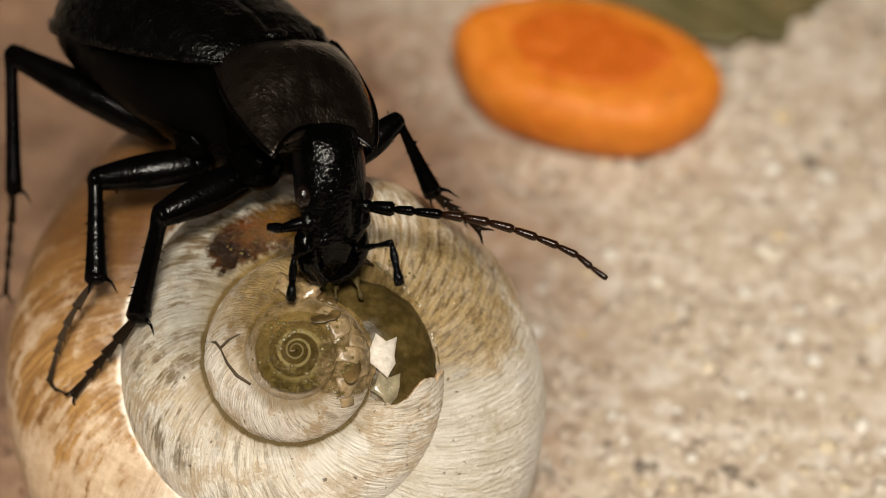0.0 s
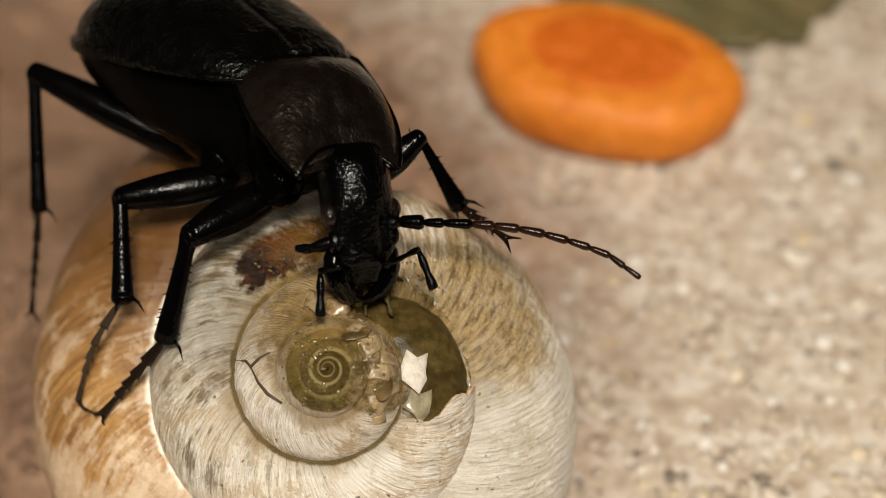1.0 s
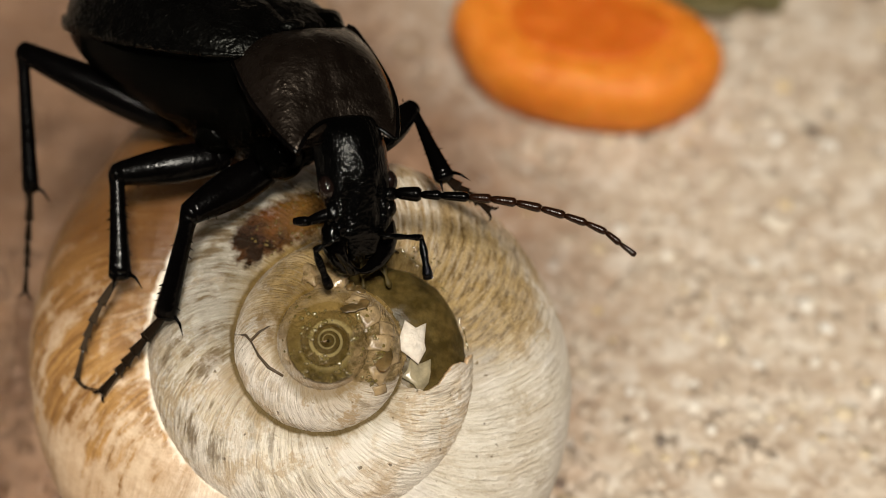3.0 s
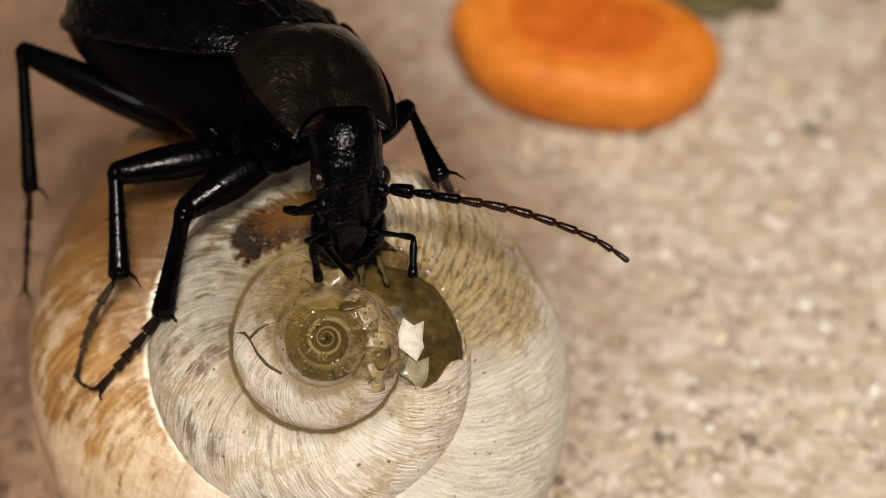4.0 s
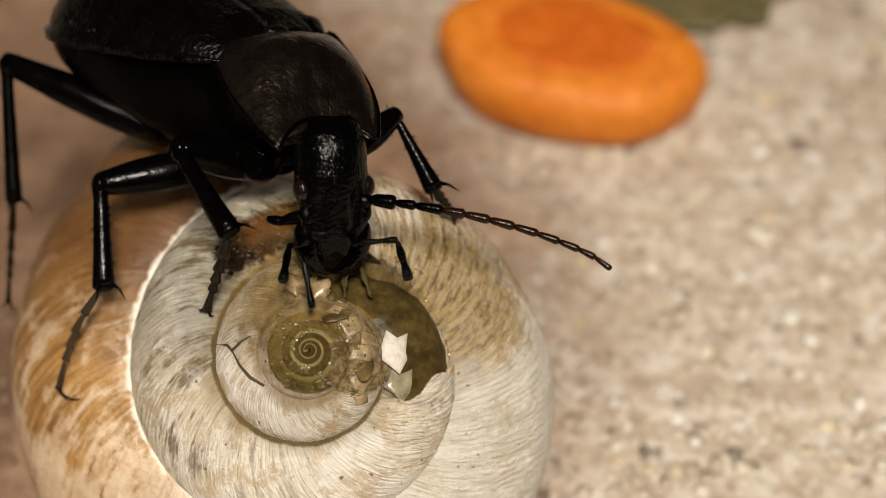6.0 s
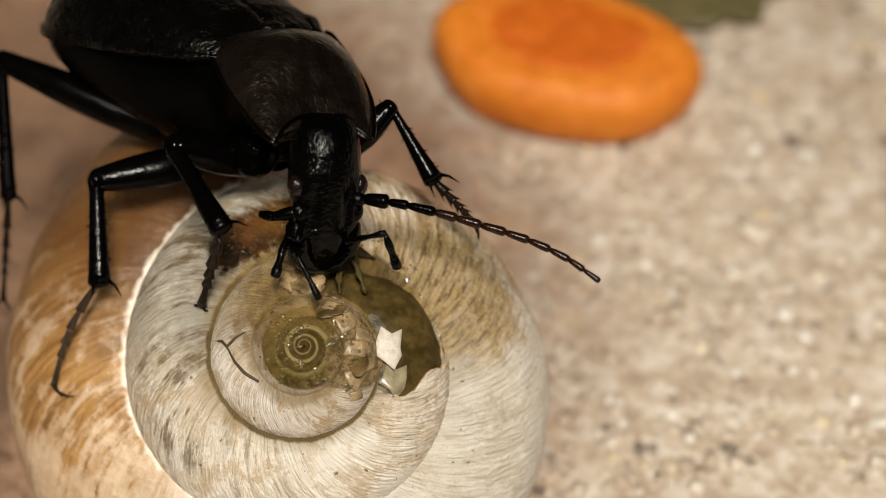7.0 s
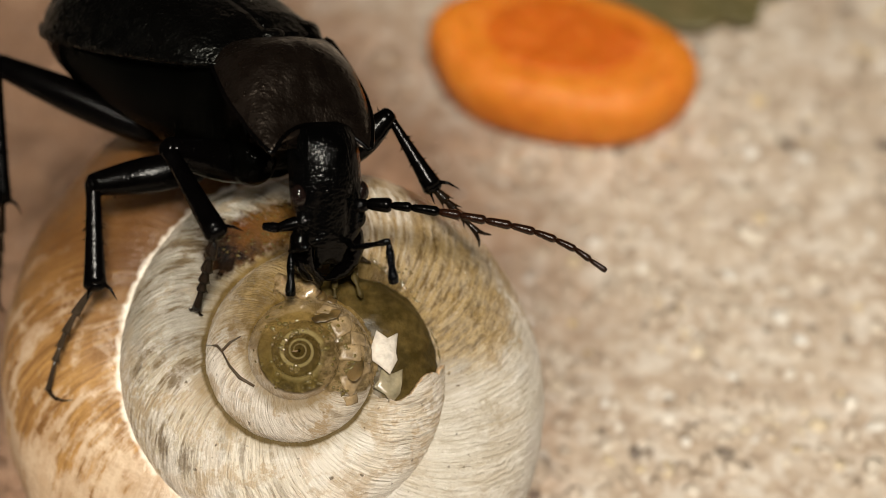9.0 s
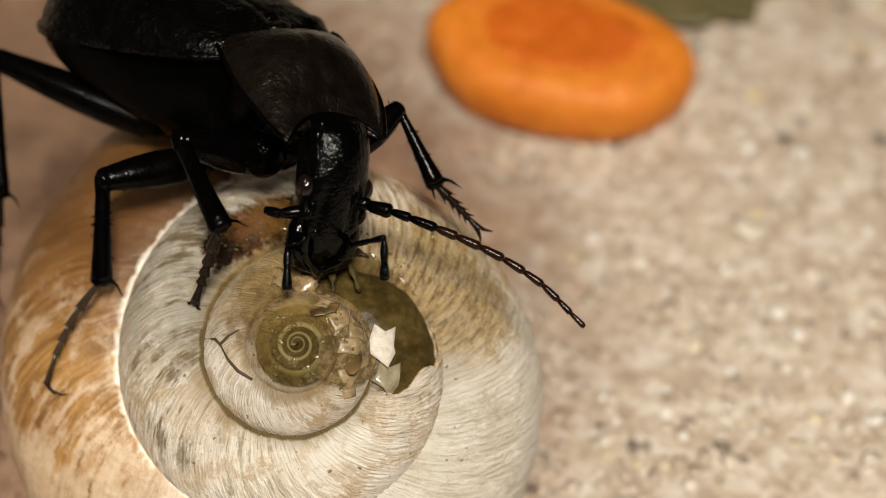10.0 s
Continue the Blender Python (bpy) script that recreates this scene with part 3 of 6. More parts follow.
def chip(snail, phi, alpha, lift, size, seed, mat, tilt=0.25, label="", thick=0.16, tall=1.0):
    """A jagged flake of shell lying in the gap."""
    rng = random.Random(seed)
    p = whorl(phi, radians(alpha), 1.0, lift)[0]
    n = (p - whorl(phi, radians(alpha), 0.0)[0]).normalized()
    n = (n + Vector((rng.uniform(-1, 1), rng.uniform(-1, 1), rng.uniform(-1, 1))) * tilt).normalized()
    u = (SH_RIGHT - n * SH_RIGHT.dot(n)).normalized()
    v = n.cross(u)
    k = rng.randint(7, 9)
    bm = bmesh.new()
    rim = []
    for i in range(k):
        a = 2 * math.pi * (i + rng.uniform(-0.25, 0.25)) / k
        d = size * (rng.uniform(0.85, 1.1) if i % 2 else rng.uniform(0.5, 0.8))
        rim.append((u * math.cos(a) + v * (math.sin(a) * tall)) * d)
    off = p - snail.location / MM
    rings = [[off + w * s + n * (h - 0.10 * (w.length / size / tall) ** 2) for w in rim] for s, h in ((0.25, -thick), (0.97, -thick), (1.0, -thick * 0.5), (0.97, 0), (0.6, 0.04), (0.2, 0.05))]
    loft(bm, rings)
    return part("shell_flake", bm, mat, snail, label)


def lump(snail, at, size, seed, mat, label=""):
    rng = random.Random(seed)
    bm = bmesh.new()
    blob(bm, (0, 0, 0), (size[0], size[1], size[2] * 0.8), 20, 14)
    turn = Euler((rng.uniform(-0.4, 0.4), 0, rng.uniform(0, 3))).to_matrix()
    for w in bm.verts:
        w.co += w.co.normalized() * (1.1 * min(size)) * noise.noise(w.co * 2.2 + Vector((seed, 0, 0)))
        w.co = turn @ w.co
        w.co += at - snail.location / MM
    return part("flesh_lump", bm, mat, snail, label)


def chips_and_meat(snail):
    chalk = plain("chalky_flake", (0.54, 0.48, 0.41), 0.5, 0.5, 900, 0.3, 0.0001)
    pearl = plain("pearly_flake", (0.26, 0.22, 0.14), 0.15, 0.6, 900, 0.4)
    beige = plain("beige_flake", (0.24, 0.17, 0.09), 0.26, 0.5, 1300, 0.45)
    crackm = plain("crack_dirt", (0.05, 0.03, 0.012), 0.6)
    chip(snail, 87, 81, 0.05, 1.3, 8, chalk, 0.12, "chalk-white star-shaped flake", tall=1.35)
    chip(snail, 108, 77, -0.2, 1.35, 5, pearl, 0.15, "wet translucent flake")
    for phi, al, size, seed, tall in ((-306, 68, 1.25, 13, 0.8), (-270, 74, 1.0, 21, 0.8), (-240, 62, 1.15, 34, 0.9), (-326, 58, 0.9, 3, 0.7), (-284, 50, 0.85, 17, 0.9), (-256, 44, 0.75, 29, 0.8), (-226, 46, 0.7, 41, 0.8)):
        chip(snail, phi, al, 0.10, size, seed, beige, 0.10, tall=tall)
    lump(snail, whorl(0, radians(82))[0], (1.4, 1.0, 0.6), 1, M_MEAT, "pinkish wet meat")
    lump(snail, whorl(-14, radians(74))[0], (0.9, 0.7, 0.4), 11, M_MEAT)
    for k, (phi, al, a, b, c) in enumerate(((22, 92, 0.8, 0.6, 0.45), (-255, 66, 1.2, 0.7, 0.12), (-325, 72, 1.1, 0.6, 0.16))):
        lump(snail, whorl(phi, radians(al))[0], (a, b, c), 2 + k, M_SLUDGE)
    # beads of slime over the wet parts
    rng = random.Random(9)
    bm = bmesh.new()
    off = snail.location / MM
    for k in range(330):
        if k < 95:
            p, q = rng.uniform(-900, -330), rng.uniform(45, 92)
        elif k < 170:
            p, q = rng.uniform(-330, -220), rng.uniform(60, 92)
        elif k < 225:
            p, q = rng.uniform(384, 432), rng.uniform(78, 89)
        else:
            p, q = rng.uniform(326, 368), rng.uniform(55, 86)
        c = whorl(p, radians(q), 1.0, 0.05)[0] - off
        d = rng.uniform(0.22, 0.40) ** 2 if k < 170 else rng.uniform(0.035, 0.10)
        up = (whorl(p, radians(q))[0] - whorl(p, radians(q), 0.0)[0]).normalized()
        blob(bm, c, (d * rng.uniform(0.9, 1.5), d, d * 0.4), 10, 6, up.to_track_quat("Z", "Y").to_matrix())
    slime, nt, b = material("slime")
    b.inputs["Base Color"].default_value = (0.11, 0.078, 0.02, 1)
    b.inputs["Roughness"].default_value = 0.14
    b.inputs["Specular IOR Level"].default_value = 1.0
    b.inputs["Coat Weight"].default_value = 0.6
    tagged(part("slime", bm, slime, snail, "tiny wet beads of slime"), kind="stuff")
    # the wet seam of slime along the outer edge of the gap
    bm = bmesh.new()
    rim = [(368 + 88 * k / 60, 89.0 + 4.0 * noise.noise(Vector((k * 0.3, 2.0, 0)))) for k in range(61)]
    tube(bm, [whorl(f, radians(a), 1.0, -0.02)[0] - off for f, a in rim], [0.02 + 0.10 * math.sin(math.pi * k / 60) ** 0.5 * max(0.0, 0.45 + 1.5 * noise.noise(Vector((k * 0.45, 7.0, 0)))) for k in range(61)], 8)
    part("slime_seam", bm, slime, snail, "glistening olive seam of slime")
    bm = bmesh.new()
    tube(bm, [whorl(363 + 32 * k / 14, radians(90), 1.0, 0.22)[0] - off for k in range(15)], [0.06 + 0.62 * math.sin(math.pi * k / 14) ** 1.4 for k in range(15)], 16, 0.7)
    part("flesh_fold", bm, plain("dark_skin", (0.016, 0.009, 0.003), 0.2, 0.35, 700, 0.5, 0.0002), snail, "dark brown wet fold of skin")
    rng = random.Random(5)
    for k in range(3):
        bm = bmesh.new()
        a = Vector((1.5 + 0.5 * k, -0.5 + rng.uniform(-0.2, 0.2), 27.6 + 0.08 * k))
        b = whorl((30, 26, 46)[k], radians((88, 78, 74)[k]), 1.0, -0.3)[0]
        mid = (a + b) / 2 + Vector((rng.uniform(-0.25, 0.25), -0.2, rng.uniform(0.1, 0.45)))
        pts = [a * (1 - t) ** 2 + mid * 2 * t * (1 - t) + b * t * t - off for t in [q / 12 for q in range(13)]]
        tube(bm, pts, [0.30 - 0.16 * q / 12 + 0.09 * math.sin(q * 1.7 + k) for q in range(13)], 8, 0.5)
        part("pulp_strand", bm, M_PULP, snail, "greenish slimy strand")
    for path in (((281, 91), (-80, 48), (-84, 57), (-77, 68), (-70, 80)), ((-84, 57), (-96, 66), (-108, 74), (-122, 84))):
        bm = bmesh.new()
        ctrl = [whorl(f, radians(a), 1.0, 0.03)[0] - off for f, a in path]
        tube(bm, ctrl, [0.05, 0.10, 0.13, 0.10, 0.04][:len(ctrl)], 6)
        part("crack", bm, crackm, snail)


# ---- carrot and leaf ----
def build_carrot():
    M_CORT = carrot_material("carrot_flesh", (0.64, 0.165, 0.006), (0.70, 0.215, 0.012), 160)
    M_CORE = carrot_material("carrot_core", (0.54, 0.104, 0.0008), (0.61, 0.134, 0.0015), 220)
    thing = tagged(new("carrot_slice"), "thick slanting orange carrot slice lying on the stone", "carrot")
    thing.matrix_world = CARROT
    bm = bmesh.new()
    n = 56

    def ring(k, z, dx=0.0):
        out = []
        for i in range(n):
            a = 2 * math.pi * i / n
            w = 1 + 0.025 * math.sin(2 * a + 0.6) + 0.015 * math.sin(5 * a) - 0.08 * math.exp(-((a - 3.75) / 0.5) ** 2)
            out.append(Vector((CA * k * w * math.cos(a) + dx, CB * k * w * math.sin(a), z + 0.12 * math.sin(3 * a) * k)))
        return out

    h = CH
    prof = [(0.80, 0.0), (0.90, 0.12), (0.955, 0.7), (0.985, h * 0.28), (1.0, h * 0.50), (0.985, h * 0.70), (0.945, h * 0.84), (0.88, h * 0.94), (0.80, h * 0.99), (0.70, h + 0.05), (0.56, h + 0.1)]
    loft(bm, [ring(k, z) for k, z in prof])
    part("flesh", bm, M_CORT, thing, "bright orange outer flesh")
    bm = bmesh.new()
    rings = []
    for k, z in ((0.60, h - 0.3), (0.60, h + 0.16), (0.585, h + 0.24), (0.45, h + 0.25), (0.2, h + 0.2), (0.02, h + 0.18)):
        rings.append([Vector((p.x * 0.94 * (1 + 0.06 * math.sin(4 * i * 2 * math.pi / n)) + 0.2, p.y * (1 + 0.05 * math.cos(3 * i * 2 * math.pi / n)) + 0.2, p.z)) for i, p in enumerate(ring(k, z))])
    loft(bm, rings)
    part("core", bm, M_CORE, thing, "deeper orange core")


def build_leaf():
    m, nt, b = material("olive_leaf")
    co = coords(nt)
    n = noise_tex(nt, co, 90, 5)
    n2 = noise_tex(nt, co, 300, 4)
    col = mix(nt, grey(nt, n, 0.38, 0.65), (0.105, 0.088, 0.034), (0.165, 0.135, 0.055))
    col = mix(nt, grey(nt, n2, 0.55, 0.75), col, (0.20, 0.13, 0.06))
    link(nt, col, b.inputs["Base Color"])
    b.inputs["Roughness"].default_value = 0.55
    bump(nt, b, n2, 0.0006)
    vein = plain("leaf_vein", (0.20, 0.165, 0.075), 0.55)
    leaf = tagged(new("leaf"), "wilted olive-green leaf lying flat on the stone", "leaf")
    leaf.matrix_world = LEAF
    bm = bmesh.new()
    nx, ny = 40, 22
    L, Wd = 46.0, 15.0

    def spot(u, v):
        w = Wd * math.sin(math.pi * min(1, max(0, u)) ** 0.8) ** 0.75
        w *= 1 + 0.05 * math.sin(u * 46) + 0.04 * math.sin(u * 19)
        x, y = (u - 0.5) * L, v * w
        z = 0.9 + 0.9 * abs(v) ** 1.5 * 0.7 + 0.5 * noise.noise(Vector((x * 0.12, y * 0.12, 2))) + 0.35 * math.sin(u * 30 + abs(v) * 4) * abs(v)
        return Vector((x, y, z))

    top = [[bm.verts.new(spot(i / nx, 2 * j / ny - 1)) for j in range(ny + 1)] for i in range(nx + 1)]
    low = [[bm.verts.new(spot(i / nx, 2 * j / ny - 1) - Vector((0, 0, 0.25))) for j in range(ny + 1)] for i in range(nx + 1)]
    for i in range(nx):
        for j in range(ny):
            bm.faces.new((top[i][j], top[i + 1][j], top[i + 1][j + 1], top[i][j + 1]))
            bm.faces.new((low[i][j], low[i][j + 1], low[i + 1][j + 1], low[i + 1][j]))
    for i in range(nx):
        for j in (0, ny):
            bm.faces.new((top[i][j], top[i + 1][j], low[i + 1][j], low[i][j]))
    part("blade", bm, m, leaf)
    bm = bmesh.new()
    tube(bm, [spot(0.02 + 0.96 * k / 20, 0) + Vector((0, 0, 0.15)) for k in range(21)], [0.7 - 0.5 * k / 20 for k in range(21)], 8)
    part("midrib", bm, vein, leaf, "paler midrib")
    for k in range(1, 7):
        for s in (-1, 1):
            bm = bmesh.new()
            u0 = 0.08 + 0.12 * k
            tube(bm, [spot(u0 + 0.10 * q / 8, s * 0.9 * q / 8) + Vector((0, 0, 0.12)) for q in range(9)], [0.34 - 0.2 * q / 8 for q in range(9)], 6)
            part("vein", bm, vein, leaf)


# ---- beetle ----
BEETLE = Vector((-8, 18, 20))


def ely_w(y):
    return smooth_step(-y, [(-1.1, 2.9), (0, 4.6), (1.6, 5.9), (6, 7.2), (11, 8.0), (15.5, 8.0), (19.0, 6.5), (21.8, 3.8), (23.4, 1.1), (23.6, 0.3)])


def ely_h(y):
    return smooth_step(-y, [(-1.1, 0.9), (0, 1.8), (2, 2.9), (8, 4.8), (13, 5.4), (17, 5.0), (20.5, 3.5), (22.6, 1.6), (23.6, 0.25)])


def build_elytron(parent, side):
    bm = bmesh.new()
    rings = []
    ny, na = 46, 20
    for i in range(ny + 1):
        y = 1.1 - 24.7 * i / ny
        w, h = ely_w(y), ely_h(y)
        ring = []
        for j in range(na + 1):
            a = 0.5 * math.pi * j / na
            x = w * math.sin(a) ** 0.92 + 0.04
            z = h * math.cos(a) ** 0.85 if j < na else 0.0
            if j >= na - 1:
                x += 0.42
                z += 0.20
            ring.append(Vector((side * x, y, z)))
        for j in range(na, -1, -1):
            a = 0.5 * math.pi * j / na
            ring.append(Vector((side * (0.93 * w * math.sin(a) + 0.04), y, 0.86 * h * math.cos(a) - 0.15)))
        rings.append(ring)
    loft(bm, rings)
    return part("elytron", bm, M_ELYTRA, parent, "leathery black wing case")


def build_beetle():
    beetle = tagged(new("ground_beetle"), "large black leathery ground beetle feeding on the broken snail", "beetle")
    beetle.location = BEETLE * MM
    P = {}

    # hind body
    bm = bmesh.new()
    rings = []
    for i in range(34):
        y = 0.6 - 23.6 * i / 33
        w = smooth_step(-y, [(-0.6, 0.84), (4, 0.86), (9, 0.94), (14, 0.97), (23, 0.97)]) * ely_w(min(y, 0)) + 0.1
        rings.append(oval(y, w, 0.55 * ely_h(min(y, 0)) * 0.6, smooth_step(-y, [(-0.6, 8.6), (4, 8.8), (9, 7.2), (14, 5.0), (19, 2.7), (23.0, 0.5)]), 36, power=2.3))
    loft(bm, rings)
    P["abdomen"] = ab = part("abdomen", bm, M_BELLY, beetle, "glossy black belly")
    for side in (-1, 1):
        build_elytron(ab, side)
    bm = bmesh.new()
    blob(bm, (0, 0.2, 1.7), (1.1, 0.8, 0.45))
    part("scutellum", bm, M_ELYTRA, ab)
    for side in (-1, 1):
        bm = bmesh.new()
        blob(bm, (side * 2.9, -9.4, -5.4), (2.6, 1.6, 1.5), turn=Euler((0, side * 0.5, side * 0.4)).to_matrix())
        part("hind_coxa", bm, M_BELLY, ab)
        bm = bmesh.new()
        blob(bm, (side * 3.3, -4.4, -6.3), (1.9, 1.8, 1.6), 16, 12)
        part("middle_coxa", bm, M_BELLY, ab)

    # pronotum
    def lag_at(c, u):
        return 2.2 * (abs(c) ** 2.2) * (1 - u) ** 1.4 - 0.7 * (abs(c) ** 3) * u

    bm = bmesh.new()
    rings, under = [], []
    for i in range(31):
        u = i / 30
        y = 0.75 - 9.25 * u
        w = smooth_step(u, [(0, 3.6), (0.06, 4.0), (0.2, 4.6), (0.42, 5.1), (0.65, 5.15), (0.85, 5.0), (0.97, 4.85), (1.0, 4.5)])
        mid = smooth_step(u, [(0, 0.95), (0.3, 0.55), (1.0, 0.15)])
        h = smooth_step(u, [(0, 0.7), (0.1, 1.4), (0.4, 2.8), (0.62, 2.9), (0.85, 2.1), (1.0, 1.0)])
        bot = smooth_step(u, [(0, 2.4), (0.2, 5.8), (0.5, 8.0), (1.0, 8.4)])
        ring = []
        for j in range(25):
            a = math.pi * (j / 24 - 0.035 * math.sin(4 * math.pi * j / 24))
            c, s = math.cos(a), math.sin(a)
            x = w * c
            z = h * (s ** 1.05)
            z -= 0.16 * math.exp(-(x / 0.28) ** 2) * math.sin(math.pi * min(1, max(0, u)))
            if j in (0, 24):
                z += 0.30
                x *= 1.03
            elif j in (1, 23):
                z += 0.22
            ring.append(Vector((x + mid, y + lag_at(c, u), z)))
        for j in range(1, 24):
            c = math.cos(math.pi + math.pi * j / 24)
            ring.append(Vector((w * 0.97 * c + mid, y + 0.8 * lag_at(c, u), -0.12)))
        rings.append(ring)
        under.append([Vector((w * 0.82 * math.copysign(abs(math.cos(q)) ** 0.8, math.cos(q)) + 0.3, y - 1.2 * (1 - u),
                              (0.3 if math.sin(q) > 0 else bot) * math.copysign(abs(math.sin(q)) ** 0.8, math.sin(q)))) for q in [2 * math.pi * k / 36 for k in range(36)]])
    loft(bm, rings)
    edge = [r[0] for r in reversed(rings)] + rings[0][1:24] + [r[24] for r in rings]
    P["pronotum"] = pr = part("pronotum", bm, M_PRONOTUM, beetle, "finely wrinkled brownish-black neck shield with a rim")
    bm = bmesh.new()
    tube(bm, edge, [0.15] * len(edge), 8)
    part("rim", bm, M_LEG, pr, "raised beaded rim")
    bm = bmesh.new()
    loft(bm, under)
    part("prosternum", bm, M_BELLY, pr, "dull black underside of the chest")
    bm = bmesh.new()
    loft(bm, [oval(-7.2 - 3.4 * k / 6, 4.0 + 0.1 * k, 1.1, 6.9, 24, power=2.6) for k in range(7)])
    part("waist", bm, M_BELLY, pr)
    for side in (-1, 1):
        bm = bmesh.new()
        blob(bm, (side * 2.7, -2.4, -4.9), (1.8, 2.0, 1.9), 16, 12)
        part("front_coxa", bm, M_BELLY, pr)

    # head
    bm = bmesh.new()
    rings = []
    for i in range(100):
        u = i / 99
        y = -0.6 + 8.5 * u
        w = smooth_step(y, [(-0.6, 1.5), (-0.2, 1.95), (0.6, 2.2), (2.0, 2.3), (2.8, 2.28), (3.6, 2.32), (4.6, 2.3), (5.4, 2.12), (6.2, 2.2), (7.0, 1.95), (7.6, 1.45), (7.9, 0.9)])
        top = smooth_step(y, [(-0.6, 0.5), (-0.2, 1.25), (0.7, 1.85), (1.8, 2.10), (3.0, 2.05), (4.2, 1.82), (5.5, 1.35), (7.0, 0.75), (7.6, 0.45), (7.9, 0.2)])
        bot = smooth_step(y, [(-1.6, 1.6), (1, 2.0), (4, 2.1), (6, 1.7), (7.5, 1.0), (8.6, 0.4)])
        ring = oval(y, w * 1.09, top * 1.04, bot, 88)
        for p in ring:
            if p.z > 0 and 3.5 < y < 7.6:
                p.z -= 0.32 * math.exp(-((abs(p.x) - 1.15) / 0.32) ** 2) * math.sin(math.pi * (y - 3.5) / 4.1)
            q = Vector((p.x * 2.6, p.y * 1.5, p.z * 2.6))
            k = 1.0 + 0.9 * min(1.0, max(0.0, (y - 3.5) / 1.5))
            p *= 1.0 + 0.004 * k * noise.noise(q) + 0.005 * k * noise.noise(q * 2.3) + 0.016 * max(0.0, k - 1.3) * noise.noise(q * 1.6 + Vector((3, 0, 0)))
            p.y = y
        rings.append(ring)
    loft(bm, rings)
    P["head"] = hd = part("head", bm, M_HEAD, beetle, "glossy black long head")
    for side in (-1, 1):
        bm = bmesh.new()
        blob(bm, (side * 2.22, 4.2, 0.50), (0.62, 0.80, 0.66), 20, 14)
        part("eye", bm, M_EYE, hd, "dark bulging eye")
        bm = bmesh.new()
        blob(bm, (side * 2.0, 5.9, 0.35), (0.55, 0.75, 0.5))
        if side < 0:
            tube(bm, [(-1.7, 5.2, 0.3), (-1.9, 5.2, 0.9), (-2.0, 5.2, 1.5)], [0.55, 0.48, 0.42], 12)
        part("antenna_socket", bm, M_HEAD, hd)
        # mandible: a broad, curved and pointed sickle
        bm = bmesh.new()
        pts = [Vector((side * x, y, z)) for x, y, z in ((1.35, 6.3, -0.55), (1.75, 7.1, -0.6), (1.85, 7.9, -0.75), (1.65, 8.7, -0.95), (1.2, 9.4, -1.2), (0.5, 9.8, -1.4), (-0.35, 9.95, -1.5))]
        tube(bm, pts, [0.80, 0.95, 0.92, 0.80, 0.60, 0.34, 0.05], 16, 0.8)
        for q in range(2):
            tube(bm, [Vector((side * (1.0 - 0.25 * q), 8.2 + 0.6 * q, -1.0)), Vector((side * (0.45 - 0.15 * q), 8.5 + 0.6 * q, -1.15))], [0.32, 0.05], 8)
        part("mandible", bm, M_MOUTH, hd, "stout curved jaw")
    for (a, c), rr in zip((((2.0, 5.9, 0.2), (3.5, 6.2, -0.5)), ((3.5, 6.2, -0.5), (4.2, 6.0, -1.3))), (0.45, 0.36)):
        bm = bmesh.new()
        p, q = Vector(a), Vector(c)
        tube(bm, [p.lerp(q, k / 6) for k in range(7)], [rr * (0.7 + 0.3 * math.sin(math.pi * min(1, 0.2 + k / 7))) for k in range(7)], 10)
        part("antenna_joint", bm, M_LEG, hd)
    bm = bmesh.new()
    rings = []
    for k in range(9):
        ring = oval(0.0, 1.45 - 0.07 * k, 0.30, 0.25, 24, z0=0.35 - 0.12 * k)
        for p in ring:
            p.y = 7.1 + 0.23 * k - 0.05 * k * math.exp(-(p.x / 0.4) ** 2)
        rings.append(ring)
    loft(bm, rings)
    part("labrum", bm, M_HEAD, hd, "notched upper lip")
    for base, tip in (((-1.2, 7.4, -0.1), (-0.83, 8.0, 1.58)), ((1.8, 7.1, -0.2), (2.45, 7.76, 1.18))):
        bm = bmesh.new()
        p, q = Vector(base), Vector(tip)
        tube(bm, [p.lerp(q, k / 4) for k in range(5)], [0.30, 0.26, 0.24, 0.24, 0.24], 10)
        part("palp_base", bm, M_HEAD, hd)
    bm = bmesh.new()
    loft(bm, [oval(7.0 + 0.32 * k, 1.55 - 0.06 * k, 0.3, 0.3, 18, z0=-1.7 - 0.12 * k) for k in range(6)])
    part("labium", bm, M_MOUTH, hd)
    return beetle, P


